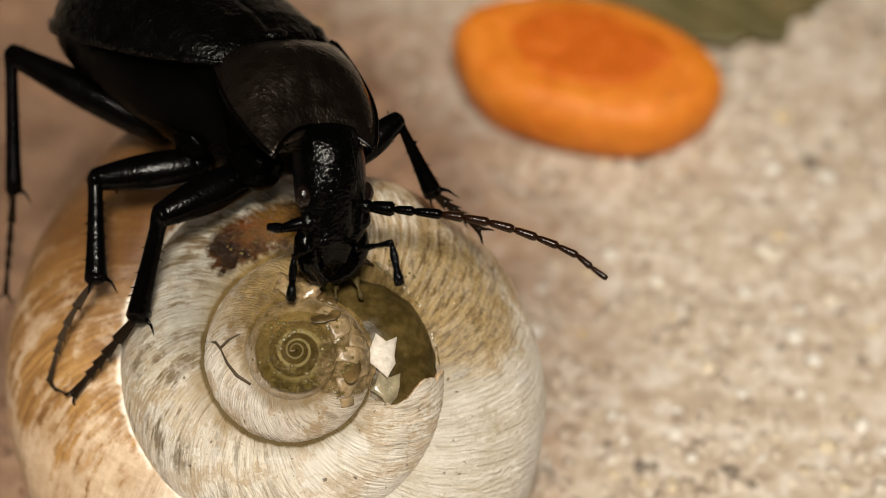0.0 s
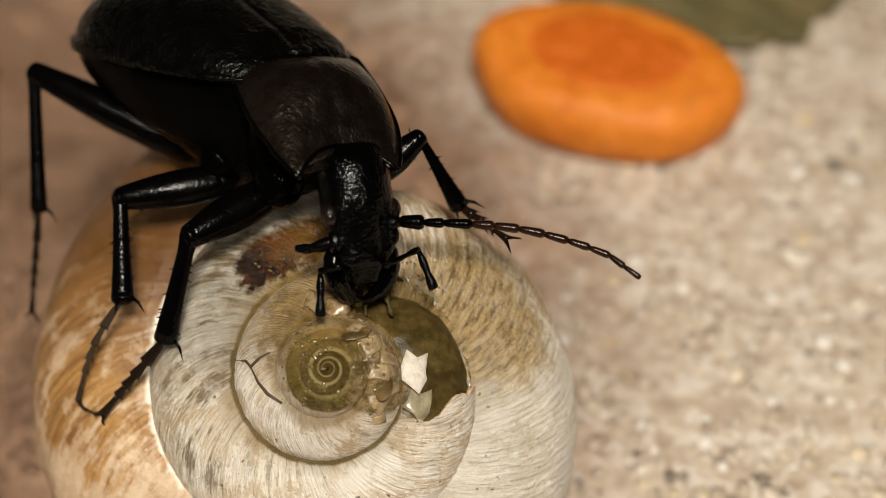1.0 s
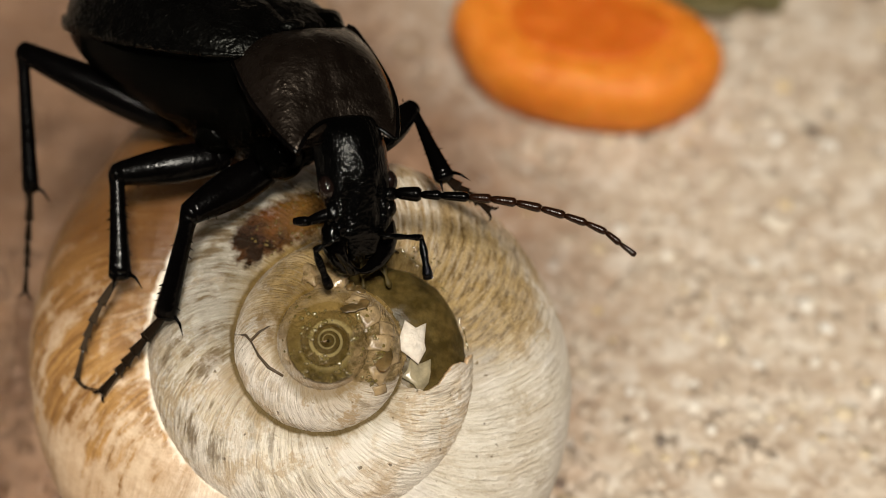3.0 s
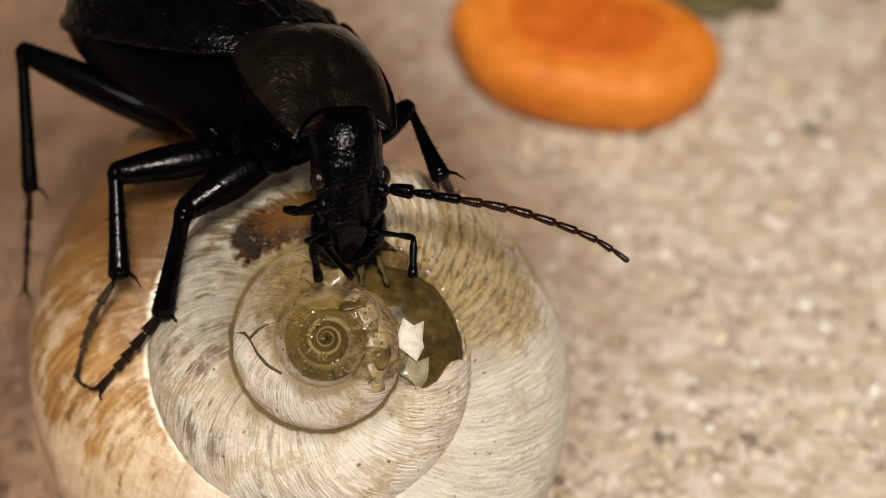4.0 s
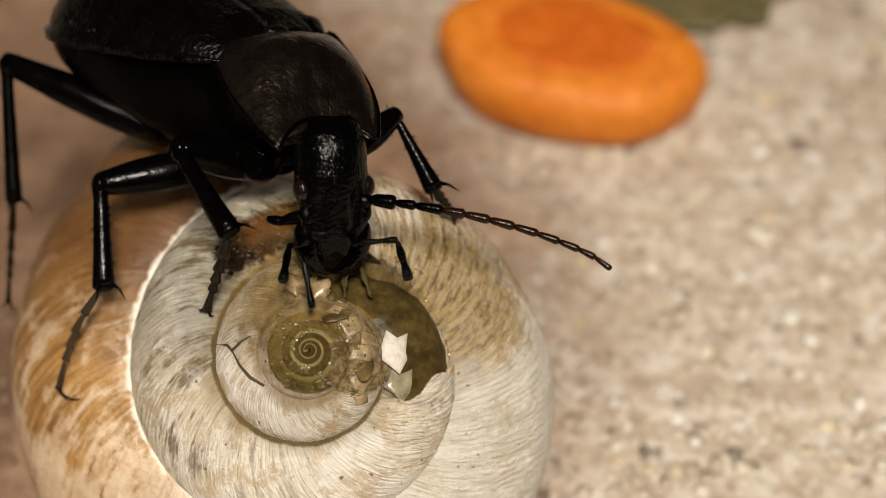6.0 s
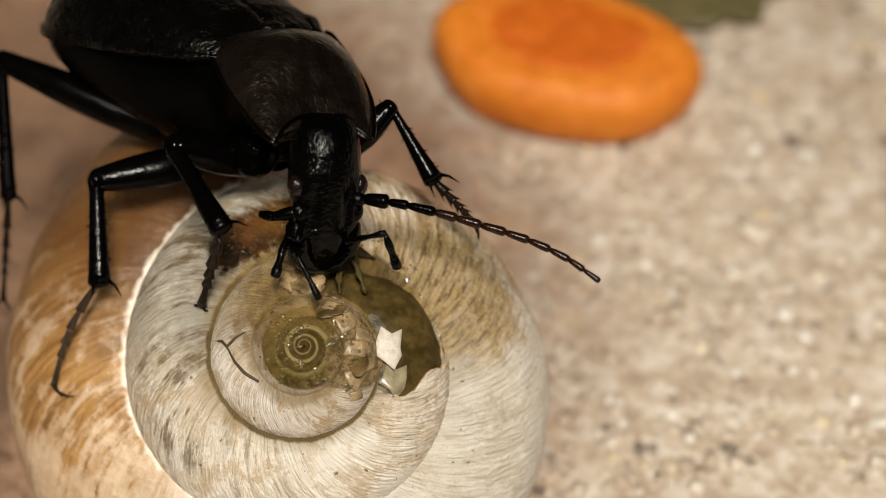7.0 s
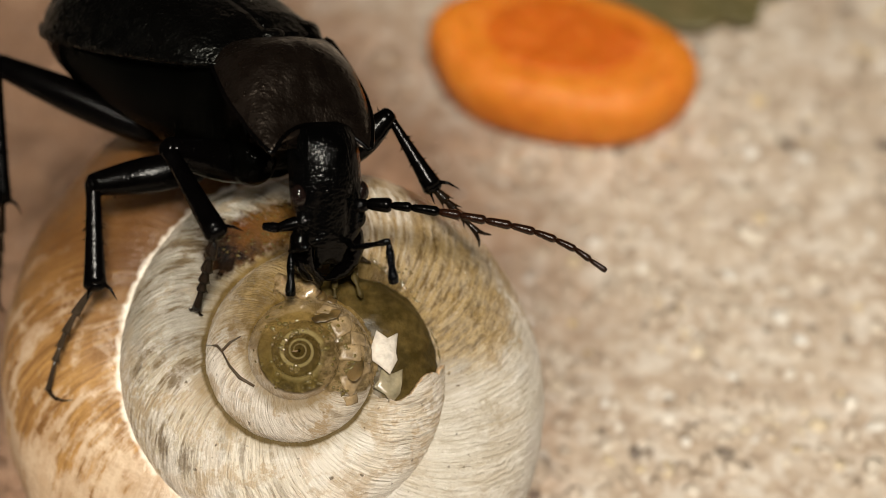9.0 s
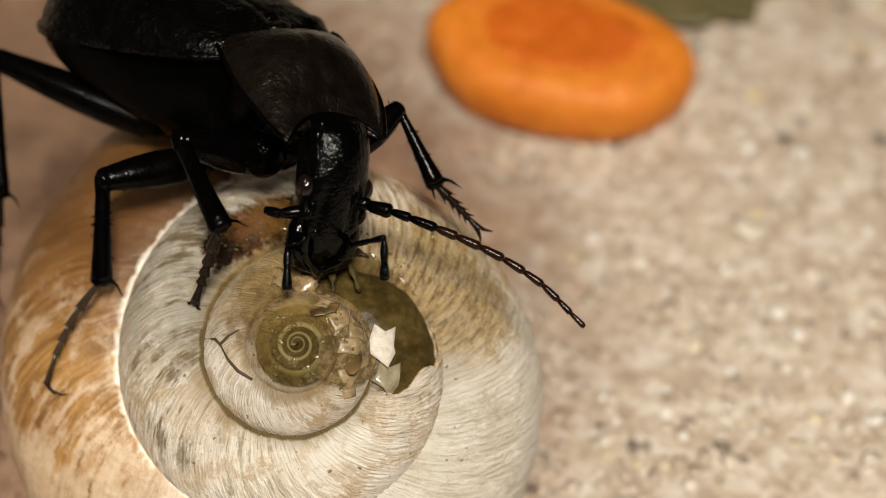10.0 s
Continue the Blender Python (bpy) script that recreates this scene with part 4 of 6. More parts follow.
def limb(name, beetle, length, r0, r1, mat, label="", bow=0.0, spurs=0, hairs=0, flat=0.85):
    """A leg piece along +y from its joint, with spines where it has them."""
    bm = bmesh.new()
    n = 14
    pts, rad = [], []
    for i in range(n + 1):
        u = i / n
        pts.append((0, length * u, bow * math.sin(math.pi * u)))
        r = r0 + (r1 - r0) * u
        if name == "femur":
            r *= 0.80 + 0.36 * math.sin(math.pi * min(1, 0.10 + u * 0.88)) ** 1.1
        elif name == "tibia":
            r *= 0.95 + 0.18 * (u ** 3) + (0.25 * (1 - u * 8) if u < 0.125 else 0)
        rad.append(r)
    tube(bm, pts, rad, 14, flat)
    blob(bm, (0, 0, 0), (rad[0] * 0.99, rad[0] * 0.9, rad[0] * flat), 14, 10)
    blob(bm, (0, length, 0), (rad[-1] * 0.99, rad[-1] * 0.6, rad[-1] * flat), 14, 10)
    rng = random.Random(int(length * 100))
    spines = []
    for k in range(spurs):
        s = -1 if k % 2 else 0.35
        p = Vector((s * r1 * 0.8, length - 0.1, 0.1 * k))
        spines.append([p, p + Vector((s * 0.55, 0.45, 0)), p + Vector((s * 1.0, 1.25, 0.1))])
    for k in range(hairs):
        u = rng.uniform(0.2, 0.98)
        a = rng.uniform(0, 6.3)
        r = (r0 + (r1 - r0) * u) * 0.95
        d = Vector((math.cos(a), 0.5, math.sin(a) * flat))
        p = Vector((math.cos(a) * r, length * u, math.sin(a) * r * flat))
        tube(bm, [p, p + d * 0.28], [0.05, 0.008], 4)
    leg = part(name, bm, mat, beetle, label)
    for pts in spines:
        bm = bmesh.new()
        tube(bm, pts, [0.16, 0.11, 0.015], 6)
        part("spur", bm, mat, leg)
    return leg


def foot(beetle, length, r, mat, label, bow=0.0):
    """Five heart-shaped foot joints with two claws; a bowed foot hooks its claws to the hollow side."""
    tarsus = None
    spans = (0.0, 0.30, 0.48, 0.62, 0.74, 1.0)
    for k in range(5):
        a, b = spans[k] * length, spans[k + 1] * length
        rr = r * (1.0 - 0.07 * k)
        n = 5
        bm = bmesh.new()
        pts = [(bow * math.sin(math.pi * (a + (b - a) * i / n) / length), a + (b - a) * i / n, 0) for i in range(n + 1)]
        rad = [rr * (0.55 + 0.5 * (i / n) ** 1.3) for i in range(n + 1)]
        tube(bm, pts, rad, 10, 0.8)
        for s in (-1, 1):
            p = Vector((s * rr * 0.85 + bow * math.sin(math.pi * b / length), b - 0.05, -0.05))
            tube(bm, [p, p + Vector((s * 0.14, 0.30, -0.08))], [0.06, 0.01], 4)
        if tarsus is None:
            tarsus = part("tarsus", bm, mat, beetle, label)
        else:
            part("foot_joint", bm, mat, tarsus)
    for s in (-1, 1):
        bm = bmesh.new()
        p = Vector((s * 0.12, length, 0))
        if bow:
            hook = ((-0.5, 0.12, 0.30), (-1.2 + 0.12 * s, 0.0 + 0.10 * s, 0.62), (-1.8 + 0.25 * s, -0.45 + 0.16 * s, 0.80))
        else:
            hook = ((s * 0.24, 0.38, 0.06), (s * 0.44, 0.62, -0.18), (s * 0.52, 0.72, -0.40))
        tube(bm, [p] + [p + Vector(q) for q in hook], [0.12, 0.10, 0.06, 0.01], 6)
        part("claw", bm, mat, tarsus)
    return tarsus


def antenna_joint(beetle, length, r1, mat):
    bm = bmesh.new()
    n = 8
    tube(bm, [(0, length * i / n, 0) for i in range(n + 1)],
         [r1 * q for q in (0.55, 0.80, 0.86, 0.90, 0.94, 0.98, 1.02, 1.02, 0.70)], 12)
    return part("antenna_joint", bm, mat, beetle)


def palp_joint(beetle, length, r, club=1.0):
    bm = bmesh.new()
    n = 8
    tube(bm, [(0, length * i / n, 0) for i in range(n + 1)], [r * q * (0.85 + (club - 0.85) * i / n) for i, q in enumerate((0.5, 0.75, 0.95, 1.0, 0.85, 0.72, 0.92, 1.05, 1.0))], 12)
    blob(bm, (0, length, 0), (r * club, r * 0.5, r * club), 10, 6)
    return part("palp_joint", bm, M_HEAD, beetle)


# ---- placing ----
LENS = {"hl": [13.26, 10.35, 8.48], "ml": [7.21, 7.2, 8.8], "fl": [6.53, 7.53, 8.05], "fr": [3.98, 5.89, 4.6], "ant": [1.65, 1.33, 1.87, 1.47, 1.69, 1.72, 1.62, 1.51, 1.44, 1.19, 1.29], "rp": [2.85, 2.75], "lp": [1.7, 2.9], "bp": [3.4]}
CARROT = pose(0.0217, 0.0480, 0.0, 0, 0, -19)
CA, CB, CH = 14.4, 9.9, 6.8
LEAF = pose(0.0385, 0.0726, 0.0, 0, 0, 30)

build_ground()
build_wall()
build_snail()
build_carrot()
build_leaf()
beetle, P = build_beetle()
for leg, (fr0, fr1, tr0, tr1, ft) in {"hl": (1.35, 1.0, 0.48, 0.58, 0.34), "ml": (1.30, 1.05, 0.54, 0.74, 0.34), "fl": (1.35, 1.05, 0.58, 0.74, 0.46), "fr": (1.0, 0.80, 0.28, 0.66, 0.42)}.items():
    a, b, c = LENS[leg]
    P[leg + "_femur"] = limb("femur", beetle, a, fr0, fr1, M_LEG, "glossy black thigh", hairs=10)
    P[leg + "_tibia"] = limb("tibia", beetle, b, tr0, tr1, M_LEG, "slender spined shin", spurs=2, hairs=34)
    P[leg + "_tarsus"] = foot(beetle, c, ft, *((M_PALE, "pale brown translucent jointed foot", 0.55) if leg == "ml" else (M_TARSUS, "blackish-brown jointed foot")))
for i, length in enumerate(LENS["ant"]):
    r = (0.50, 0.33, 0.34, 0.33, 0.32, 0.31, 0.29, 0.27, 0.25, 0.23, 0.20)[i]
    P["ant_%d" % i] = antenna_joint(beetle, length, r, M_LEG if i < 3 else M_ANTENNA)
for name, radii in (("rp", (0.24, 0.30)), ("lp", (0.24, 0.30)), ("bp", (0.22,))):
    for i, length in enumerate(LENS[name]):
        P["%s_%d" % (name, i)] = palp_joint(beetle, length, radii[i], 1.15 if i == len(radii) - 1 else 0.95)


def motions():
    walk(P["abdomen"], [(0, pose(0.00464, -0.00830, 0.01644, 21.3, -20.4, -139.0)), (0.5, pose(0.00463, -0.00833, 0.01645, 21.5, -20.3, -139.1)), (1, pose(0.00455, -0.00840, 0.01642, 21.3, -20.4, -139.5)), (1.5, pose(0.00461, -0.00836, 0.01653, 21.9, -20.1, -139.5)), (2, pose(0.00456, -0.00849, 0.01641, 21.4, -20.3, -139.8)), (2.5, pose(0.00461, -0.00833, 0.01655, 21.9, -20.1, -139.4)), (3, pose(0.00463, -0.00845, 0.01651, 21.9, -20.1, -139.9)), (4.5, pose(0.00461, -0.00827, 0.01663, 22.2, -19.9, -139.3)), (5, pose(0.00476, -0.00846, 0.01639, 21.3, -20.4, -139.6)), (5.5, pose(0.00471, -0.00822, 0.01669, 22.3, -19.8, -139.3)), (7, pose(0.00488, -0.00806, 0.01667, 22.0, -20.0, -138.6)), (7.5, pose(0.00495, -0.00819, 0.01665, 21.8, -20.1, -139.3)), (8, pose(0.00488, -0.00803, 0.01673, 22.1, -19.9, -138.6)), (8.5, pose(0.00496, -0.00810, 0.01666, 21.9, -20.0, -138.8)), (9, pose(0.00516, -0.00820, 0.01647, 21.0, -20.5, -138.9)), (9.5, pose(0.00511, -0.00804, 0.01655, 21.4, -20.3, -138.1)), (10, pose(0.00573, -0.00778, 0.01622, 19.9, -21.0, -135.5))])
    walk(P["pronotum"], [(0, pose(0.00863, -0.01479, 0.01612, 0.2, -16.5, -152.6)), (0.5, pose(0.00854, -0.01481, 0.01603, -0.2, -17.2, -152.6)), (1, pose(0.00834, -0.01491, 0.01591, -1.5, -18.2, -152.1)), (1.5, pose(0.00844, -0.01484, 0.01602, -1.2, -16.9, -152.7)), (2, pose(0.00818, -0.01500, 0.01580, -1.0, -17.2, -154.6)), (2.5, pose(0.00871, -0.01464, 0.01600, -2.9, -12.6, -151.3)), (3, pose(0.00852, -0.01476, 0.01590, -2.2, -14.9, -153.2)), (4.5, pose(0.00845, -0.01439, 0.01644, -0.3, -18.6, -152.0)), (5, pose(0.00857, -0.01469, 0.01612, -1.3, -17.6, -152.3)), (5.5, pose(0.00845, -0.01438, 0.01643, -0.7, -17.1, -152.8)), (7, pose(0.00860, -0.01433, 0.01629, -1.1, -19.6, -153.8)), (7.5, pose(0.00851, -0.01449, 0.01611, -1.8, -19.1, -154.7)), (8, pose(0.00865, -0.01433, 0.01616, -2.1, -18.9, -153.4)), (8.5, pose(0.00870, -0.01436, 0.01627, -1.8, -16.1, -154.2)), (9, pose(0.00880, -0.01458, 0.01603, -2.1, -19.7, -154.1)), (9.5, pose(0.00885, -0.01443, 0.01609, -1.4, -20.7, -153.8)), (10, pose(0.00978, -0.01438, 0.01618, -1.1, -21.5, -152.3))])
    walk(P["head"], [(0, pose(0.00905, -0.01535, 0.01610, -44.0, -17.3, -154.6)), (0.5, pose(0.00887, -0.01516, 0.01593, -41.7, -16.8, -154.0)), (1, pose(0.00871, -0.01522, 0.01573, -39.6, -14.7, -155.9)), (1.5, pose(0.00877, -0.01514, 0.01585, -40.6, -15.1, -156.1)), (2, pose(0.00842, -0.01536, 0.01565, -39.8, -9.6, -158.3)), (2.5, pose(0.00898, -0.01522, 0.01591, -38.1, -17.0, -157.4)), (3, pose(0.00876, -0.01525, 0.01579, -37.6, -15.2, -156.9)), (4.5, pose(0.00892, -0.01517, 0.01657, -47.7, -13.0, -163.1)), (5, pose(0.00901, -0.01555, 0.01626, -46.6, -10.7, -161.9)), (5.5, pose(0.00884, -0.01517, 0.01653, -45.2, -10.3, -162.9)), (7, pose(0.00895, -0.01519, 0.01643, -46.2, -16.4, -161.5)), (7.5, pose(0.00879, -0.01532, 0.01625, -45.3, -14.9, -159.9)), (8, pose(0.00894, -0.01517, 0.01631, -43.8, -17.2, -156.0)), (8.5, pose(0.00893, -0.01509, 0.01634, -43.5, -16.4, -155.9)), (9, pose(0.00909, -0.01534, 0.01613, -44.8, -17.6, -156.4)), (9.5, pose(0.00916, -0.01528, 0.01626, -45.7, -18.0, -157.1)), (10, pose(0.01023, -0.01560, 0.01647, -50.6, -25.5, -157.7))])
    walk(P["hl_femur"], [(0, pose(-0.00437, -0.00720, 0.00813, 16.1, -33.0, 59.7)), (0.5, pose(-0.00438, -0.00721, 0.00813, 16.1, -33.0, 59.7)), (1, pose(-0.00440, -0.00724, 0.00811, 16.2, -33.0, 59.5)), (1.5, pose(-0.00437, -0.00721, 0.00815, 16.0, -33.1, 59.8)), (2, pose(-0.00441, -0.00726, 0.00810, 16.2, -32.9, 59.4)), (2.5, pose(-0.00437, -0.00720, 0.00816, 15.9, -33.1, 59.9)), (3, pose(-0.00438, -0.00723, 0.00814, 16.0, -33.0, 59.6)), (4.5, pose(-0.00435, -0.00718, 0.00819, 15.8, -33.1, 60.0)), (5, pose(-0.00438, -0.00720, 0.00812, 16.1, -33.0, 59.7)), (5.5, pose(-0.00431, -0.00711, 0.00824, 15.5, -33.3, 60.5)), (7, pose(-0.00426, -0.00702, 0.00830, 15.2, -33.4, 61.1)), (7.5, pose(-0.00426, -0.00700, 0.00831, 15.2, -33.4, 61.2)), (8, pose(-0.00424, -0.00699, 0.00833, 15.1, -33.5, 61.3)), (8.5, pose(-0.00425, -0.00699, 0.00832, 15.1, -33.4, 61.3)), (9, pose(-0.00425, -0.00697, 0.00829, 15.3, -33.4, 61.3)), (9.5, pose(-0.00424, -0.00697, 0.00830, 15.2, -33.4, 61.3)), (10, pose(-0.00421, -0.00685, 0.00828, 15.4, -33.5, 61.8))])
    walk(P["hl_tibia"], [(0, pose(-0.01639, -0.00251, 0.01121, -47.5, 0.9, -178.8)), (0.5, pose(-0.01639, -0.00251, 0.01121, -47.5, 0.9, -178.8)), (1, pose(-0.01639, -0.00251, 0.01121, -47.5, 0.9, -178.8)), (1.5, pose(-0.01639, -0.00251, 0.01121, -47.5, 0.9, -178.8)), (2, pose(-0.01639, -0.00251, 0.01121, -47.5, 0.9, -178.8)), (2.5, pose(-0.01639, -0.00251, 0.01121, -47.5, 0.9, -178.8)), (3, pose(-0.01639, -0.00251, 0.01121, -47.5, 0.9, -178.8)), (4.5, pose(-0.01639, -0.00251, 0.01121, -47.5, 0.9, -178.8)), (5, pose(-0.01639, -0.00251, 0.01121, -47.5, 0.9, -178.8)), (5.5, pose(-0.01639, -0.00251, 0.01121, -47.5, 0.9, -178.8)), (7, pose(-0.01639, -0.00251, 0.01121, -47.5, 0.9, -178.8)), (7.5, pose(-0.01639, -0.00251, 0.01121, -47.5, 0.9, -178.8)), (8, pose(-0.01639, -0.00251, 0.01121, -47.5, 0.9, -178.8)), (8.5, pose(-0.01639, -0.00251, 0.01121, -47.5, 0.9, -178.8)), (9, pose(-0.01639, -0.00251, 0.01121, -47.5, 0.9, -178.8)), (9.5, pose(-0.01639, -0.00251, 0.01121, -47.5, 0.9, -178.8)), (10, pose(-0.01639, -0.00251, 0.01121, -47.5, 0.9, -178.8))])
    walk(P["hl_tarsus"], [(0, pose(-0.01613, -0.00949, 0.00358, -58.8, -5.1, 173.1)), (0.5, pose(-0.01613, -0.00949, 0.00358, -58.8, -5.1, 173.1)), (1, pose(-0.01613, -0.00949, 0.00358, -58.8, -5.1, 173.1)), (1.5, pose(-0.01613, -0.00949, 0.00358, -58.8, -5.1, 173.1)), (2, pose(-0.01613, -0.00949, 0.00358, -58.8, -5.1, 173.1)), (2.5, pose(-0.01613, -0.00949, 0.00358, -58.8, -5.1, 173.1)), (3, pose(-0.01613, -0.00949, 0.00358, -58.8, -5.1, 173.1)), (4.5, pose(-0.01613, -0.00949, 0.00358, -58.8, -5.1, 173.1)), (5, pose(-0.01613, -0.00949, 0.00358, -58.8, -5.1, 173.1)), (5.5, pose(-0.01613, -0.00949, 0.00358, -58.8, -5.1, 173.1)), (7, pose(-0.01613, -0.00949, 0.00358, -58.8, -5.1, 173.1)), (7.5, pose(-0.01613, -0.00949, 0.00358, -58.8, -5.1, 173.1)), (8, pose(-0.01613, -0.00949, 0.00358, -58.8, -5.1, 173.1)), (8.5, pose(-0.01613, -0.00949, 0.00358, -58.8, -5.1, 173.1)), (9, pose(-0.01613, -0.00949, 0.00358, -58.8, -5.1, 173.1)), (9.5, pose(-0.01613, -0.00949, 0.00358, -58.8, -5.1, 173.1)), (10, pose(-0.01613, -0.00949, 0.00358, -58.8, -5.1, 173.1))])
    walk(P["ml_femur"], [(0, pose(-0.00104, -0.01182, 0.00924, 1.5, -34.1, 105.2)), (0.5, pose(-0.00103, -0.01182, 0.00924, 3.4, -33.5, 106.0)), (1, pose(-0.00113, -0.01186, 0.00923, 2.6, -33.8, 105.6)), (1.5, pose(-0.00102, -0.01187, 0.00929, 2.1, -34.0, 105.4)), (2, pose(-0.00101, -0.01190, 0.00926, -0.9, -34.7, 104.4)), (2.5, pose(-0.00096, -0.01184, 0.00932, -0.2, -34.5, 104.7)), (3, pose(-0.00095, -0.01188, 0.00927, 2.8, -34.1, 104.1)), (4.5, pose(-0.00099, -0.01181, 0.00933, 3.9, -33.3, 106.7)), (5, pose(-0.00085, -0.01183, 0.00918, 4.3, -33.1, 107.3)), (5.5, pose(-0.00095, -0.01180, 0.00936, 5.1, -33.1, 106.6)), (7, pose(-0.00083, -0.01171, 0.00938, 5.5, -33.0, 106.7)), (7.5, pose(-0.00078, -0.01174, 0.00937, 5.1, -33.3, 105.9)), (8, pose(-0.00084, -0.01166, 0.00940, 9.4, -32.0, 108.4)), (8.5, pose(-0.00070, -0.01169, 0.00940, 3.9, -33.5, 105.8)), (9, pose(-0.00064, -0.01175, 0.00930, 1.0, -34.4, 104.5)), (9.5, pose(-0.00061, -0.01168, 0.00932, 4.5, -33.4, 105.8)), (10, pose(-0.00010, -0.01155, 0.00907, 11.7, -31.3, 109.8))])
    walk(P["ml_tibia"], [(0, pose(-0.00797, -0.01381, 0.00940, -33.0, 2.8, -176.2)), (0.5, pose(-0.00788, -0.01403, 0.00960, -34.0, 2.3, -176.9)), (1, pose(-0.00802, -0.01397, 0.00950, -32.9, 2.9, -176.2)), (1.5, pose(-0.00793, -0.01392, 0.00951, -33.5, 2.5, -176.6)), (2, pose(-0.00801, -0.01363, 0.00916, -30.3, 2.6, -176.5)), (2.5, pose(-0.00794, -0.01366, 0.00930, -32.3, 2.4, -176.8)), (3, pose(-0.00789, -0.01383, 0.00956, -34.5, 2.0, -177.3)), (4.5, pose(-0.00780, -0.01414, 0.00974, -35.6, 2.1, -177.2)), (5, pose(-0.00763, -0.01425, 0.00964, -33.9, 1.8, -177.6)), (5.5, pose(-0.00773, -0.01419, 0.00990, -37.5, 1.7, -177.7)), (7, pose(-0.00760, -0.01413, 0.00996, -39.9, 1.3, -178.2)), (7.5, pose(-0.00759, -0.01405, 0.00991, -39.9, 1.3, -178.3)), (8, pose(-0.00739, -0.01450, 0.01040, -44.9, 0.3, -179.6)), (8.5, pose(-0.00755, -0.01391, 0.00981, -39.6, 1.1, -178.5)), (9, pose(-0.00760, -0.01363, 0.00941, -35.4, 1.4, -178.2)), (9.5, pose(-0.00744, -0.01394, 0.00980, -39.3, 0.8, -178.9)), (10, pose(-0.00649, -0.01465, 0.01032, -51.1, -1.8, 177.7))])
    walk(P["ml_tarsus"], [(0, pose(-0.00738, -0.01983, 0.00548, -55.1, -16.1, 157.4)), (0.5, pose(-0.00739, -0.01998, 0.00557, -56.2, -16.2, 157.2)), (1, pose(-0.00742, -0.01999, 0.00559, -56.4, -16.1, 157.4)), (1.5, pose(-0.00741, -0.01990, 0.00554, -55.8, -16.1, 157.4)), (2, pose(-0.00746, -0.01983, 0.00552, -55.5, -15.8, 157.9)), (2.5, pose(-0.00744, -0.01973, 0.00546, -54.7, -15.8, 157.8)), (3, pose(-0.00747, -0.01975, 0.00548, -55.0, -15.7, 158.0)), (4.5, pose(-0.00736, -0.01998, 0.00555, -56.1, -16.3, 157.0)), (5, pose(-0.00725, -0.02022, 0.00562, -57.2, -17.0, 156.0)), (5.5, pose(-0.00737, -0.01989, 0.00551, -55.5, -16.2, 157.2)), (7, pose(-0.00733, -0.01965, 0.00535, -53.6, -16.2, 157.2)), (7.5, pose(-0.00732, -0.01957, 0.00529, -53.0, -16.2, 157.3)), (8, pose(-0.00732, -0.01960, 0.00532, -53.3, -16.2, 157.3)), (8.5, pose(-0.00731, -0.01946, 0.00522, -52.2, -16.1, 157.4)), (9, pose(-0.00731, -0.01949, 0.00524, -52.4, -16.1, 157.3)), (9.5, pose(-0.00727, -0.01951, 0.00523, -52.3, -16.3, 157.1)), (10, pose(-0.00685, -0.01915, 0.00472, -47.4, -17.7, 154.8))])
    walk(P["fl_femur"], [(0, pose(0.00282, -0.01448, 0.01075, 1.3, -31.4, 128.3)), (0.5, pose(0.00282, -0.01445, 0.01077, 1.1, -31.0, 129.4)), (1, pose(0.00269, -0.01448, 0.01082, 1.2, -30.3, 131.5)), (1.5, pose(0.00282, -0.01437, 0.01078, 0.6, -30.1, 132.2)), (2, pose(0.00260, -0.01440, 0.01065, 3.2, -30.3, 132.0)), (2.5, pose(0.00288, -0.01431, 0.01045, 3.3, -30.4, 131.7)), (3, pose(0.00277, -0.01430, 0.01053, 3.2, -30.2, 132.2)), (4.5, pose(0.00289, -0.01383, 0.01117, -10.5, -30.5, 128.9)), (5, pose(0.00410, -0.01393, 0.01088, 38.3, -37.2, 77.8)), (5.5, pose(0.00363, -0.01365, 0.01128, 45.6, -37.9, 80.4)), (7, pose(0.00372, -0.01352, 0.01133, 42.5, -38.1, 84.5)), (7.5, pose(0.00353, -0.01354, 0.01117, 45.3, -38.1, 83.2)), (8, pose(0.00367, -0.01347, 0.01122, 44.0, -38.0, 81.9)), (8.5, pose(0.00369, -0.01342, 0.01118, 44.9, -38.0, 81.8)), (9, pose(0.00369, -0.01370, 0.01118, 46.3, -37.8, 80.1)), (9.5, pose(0.00388, -0.01364, 0.01124, 44.4, -37.9, 81.1)), (10, pose(0.00483, -0.01377, 0.01135, 42.7, -37.5, 78.1))])
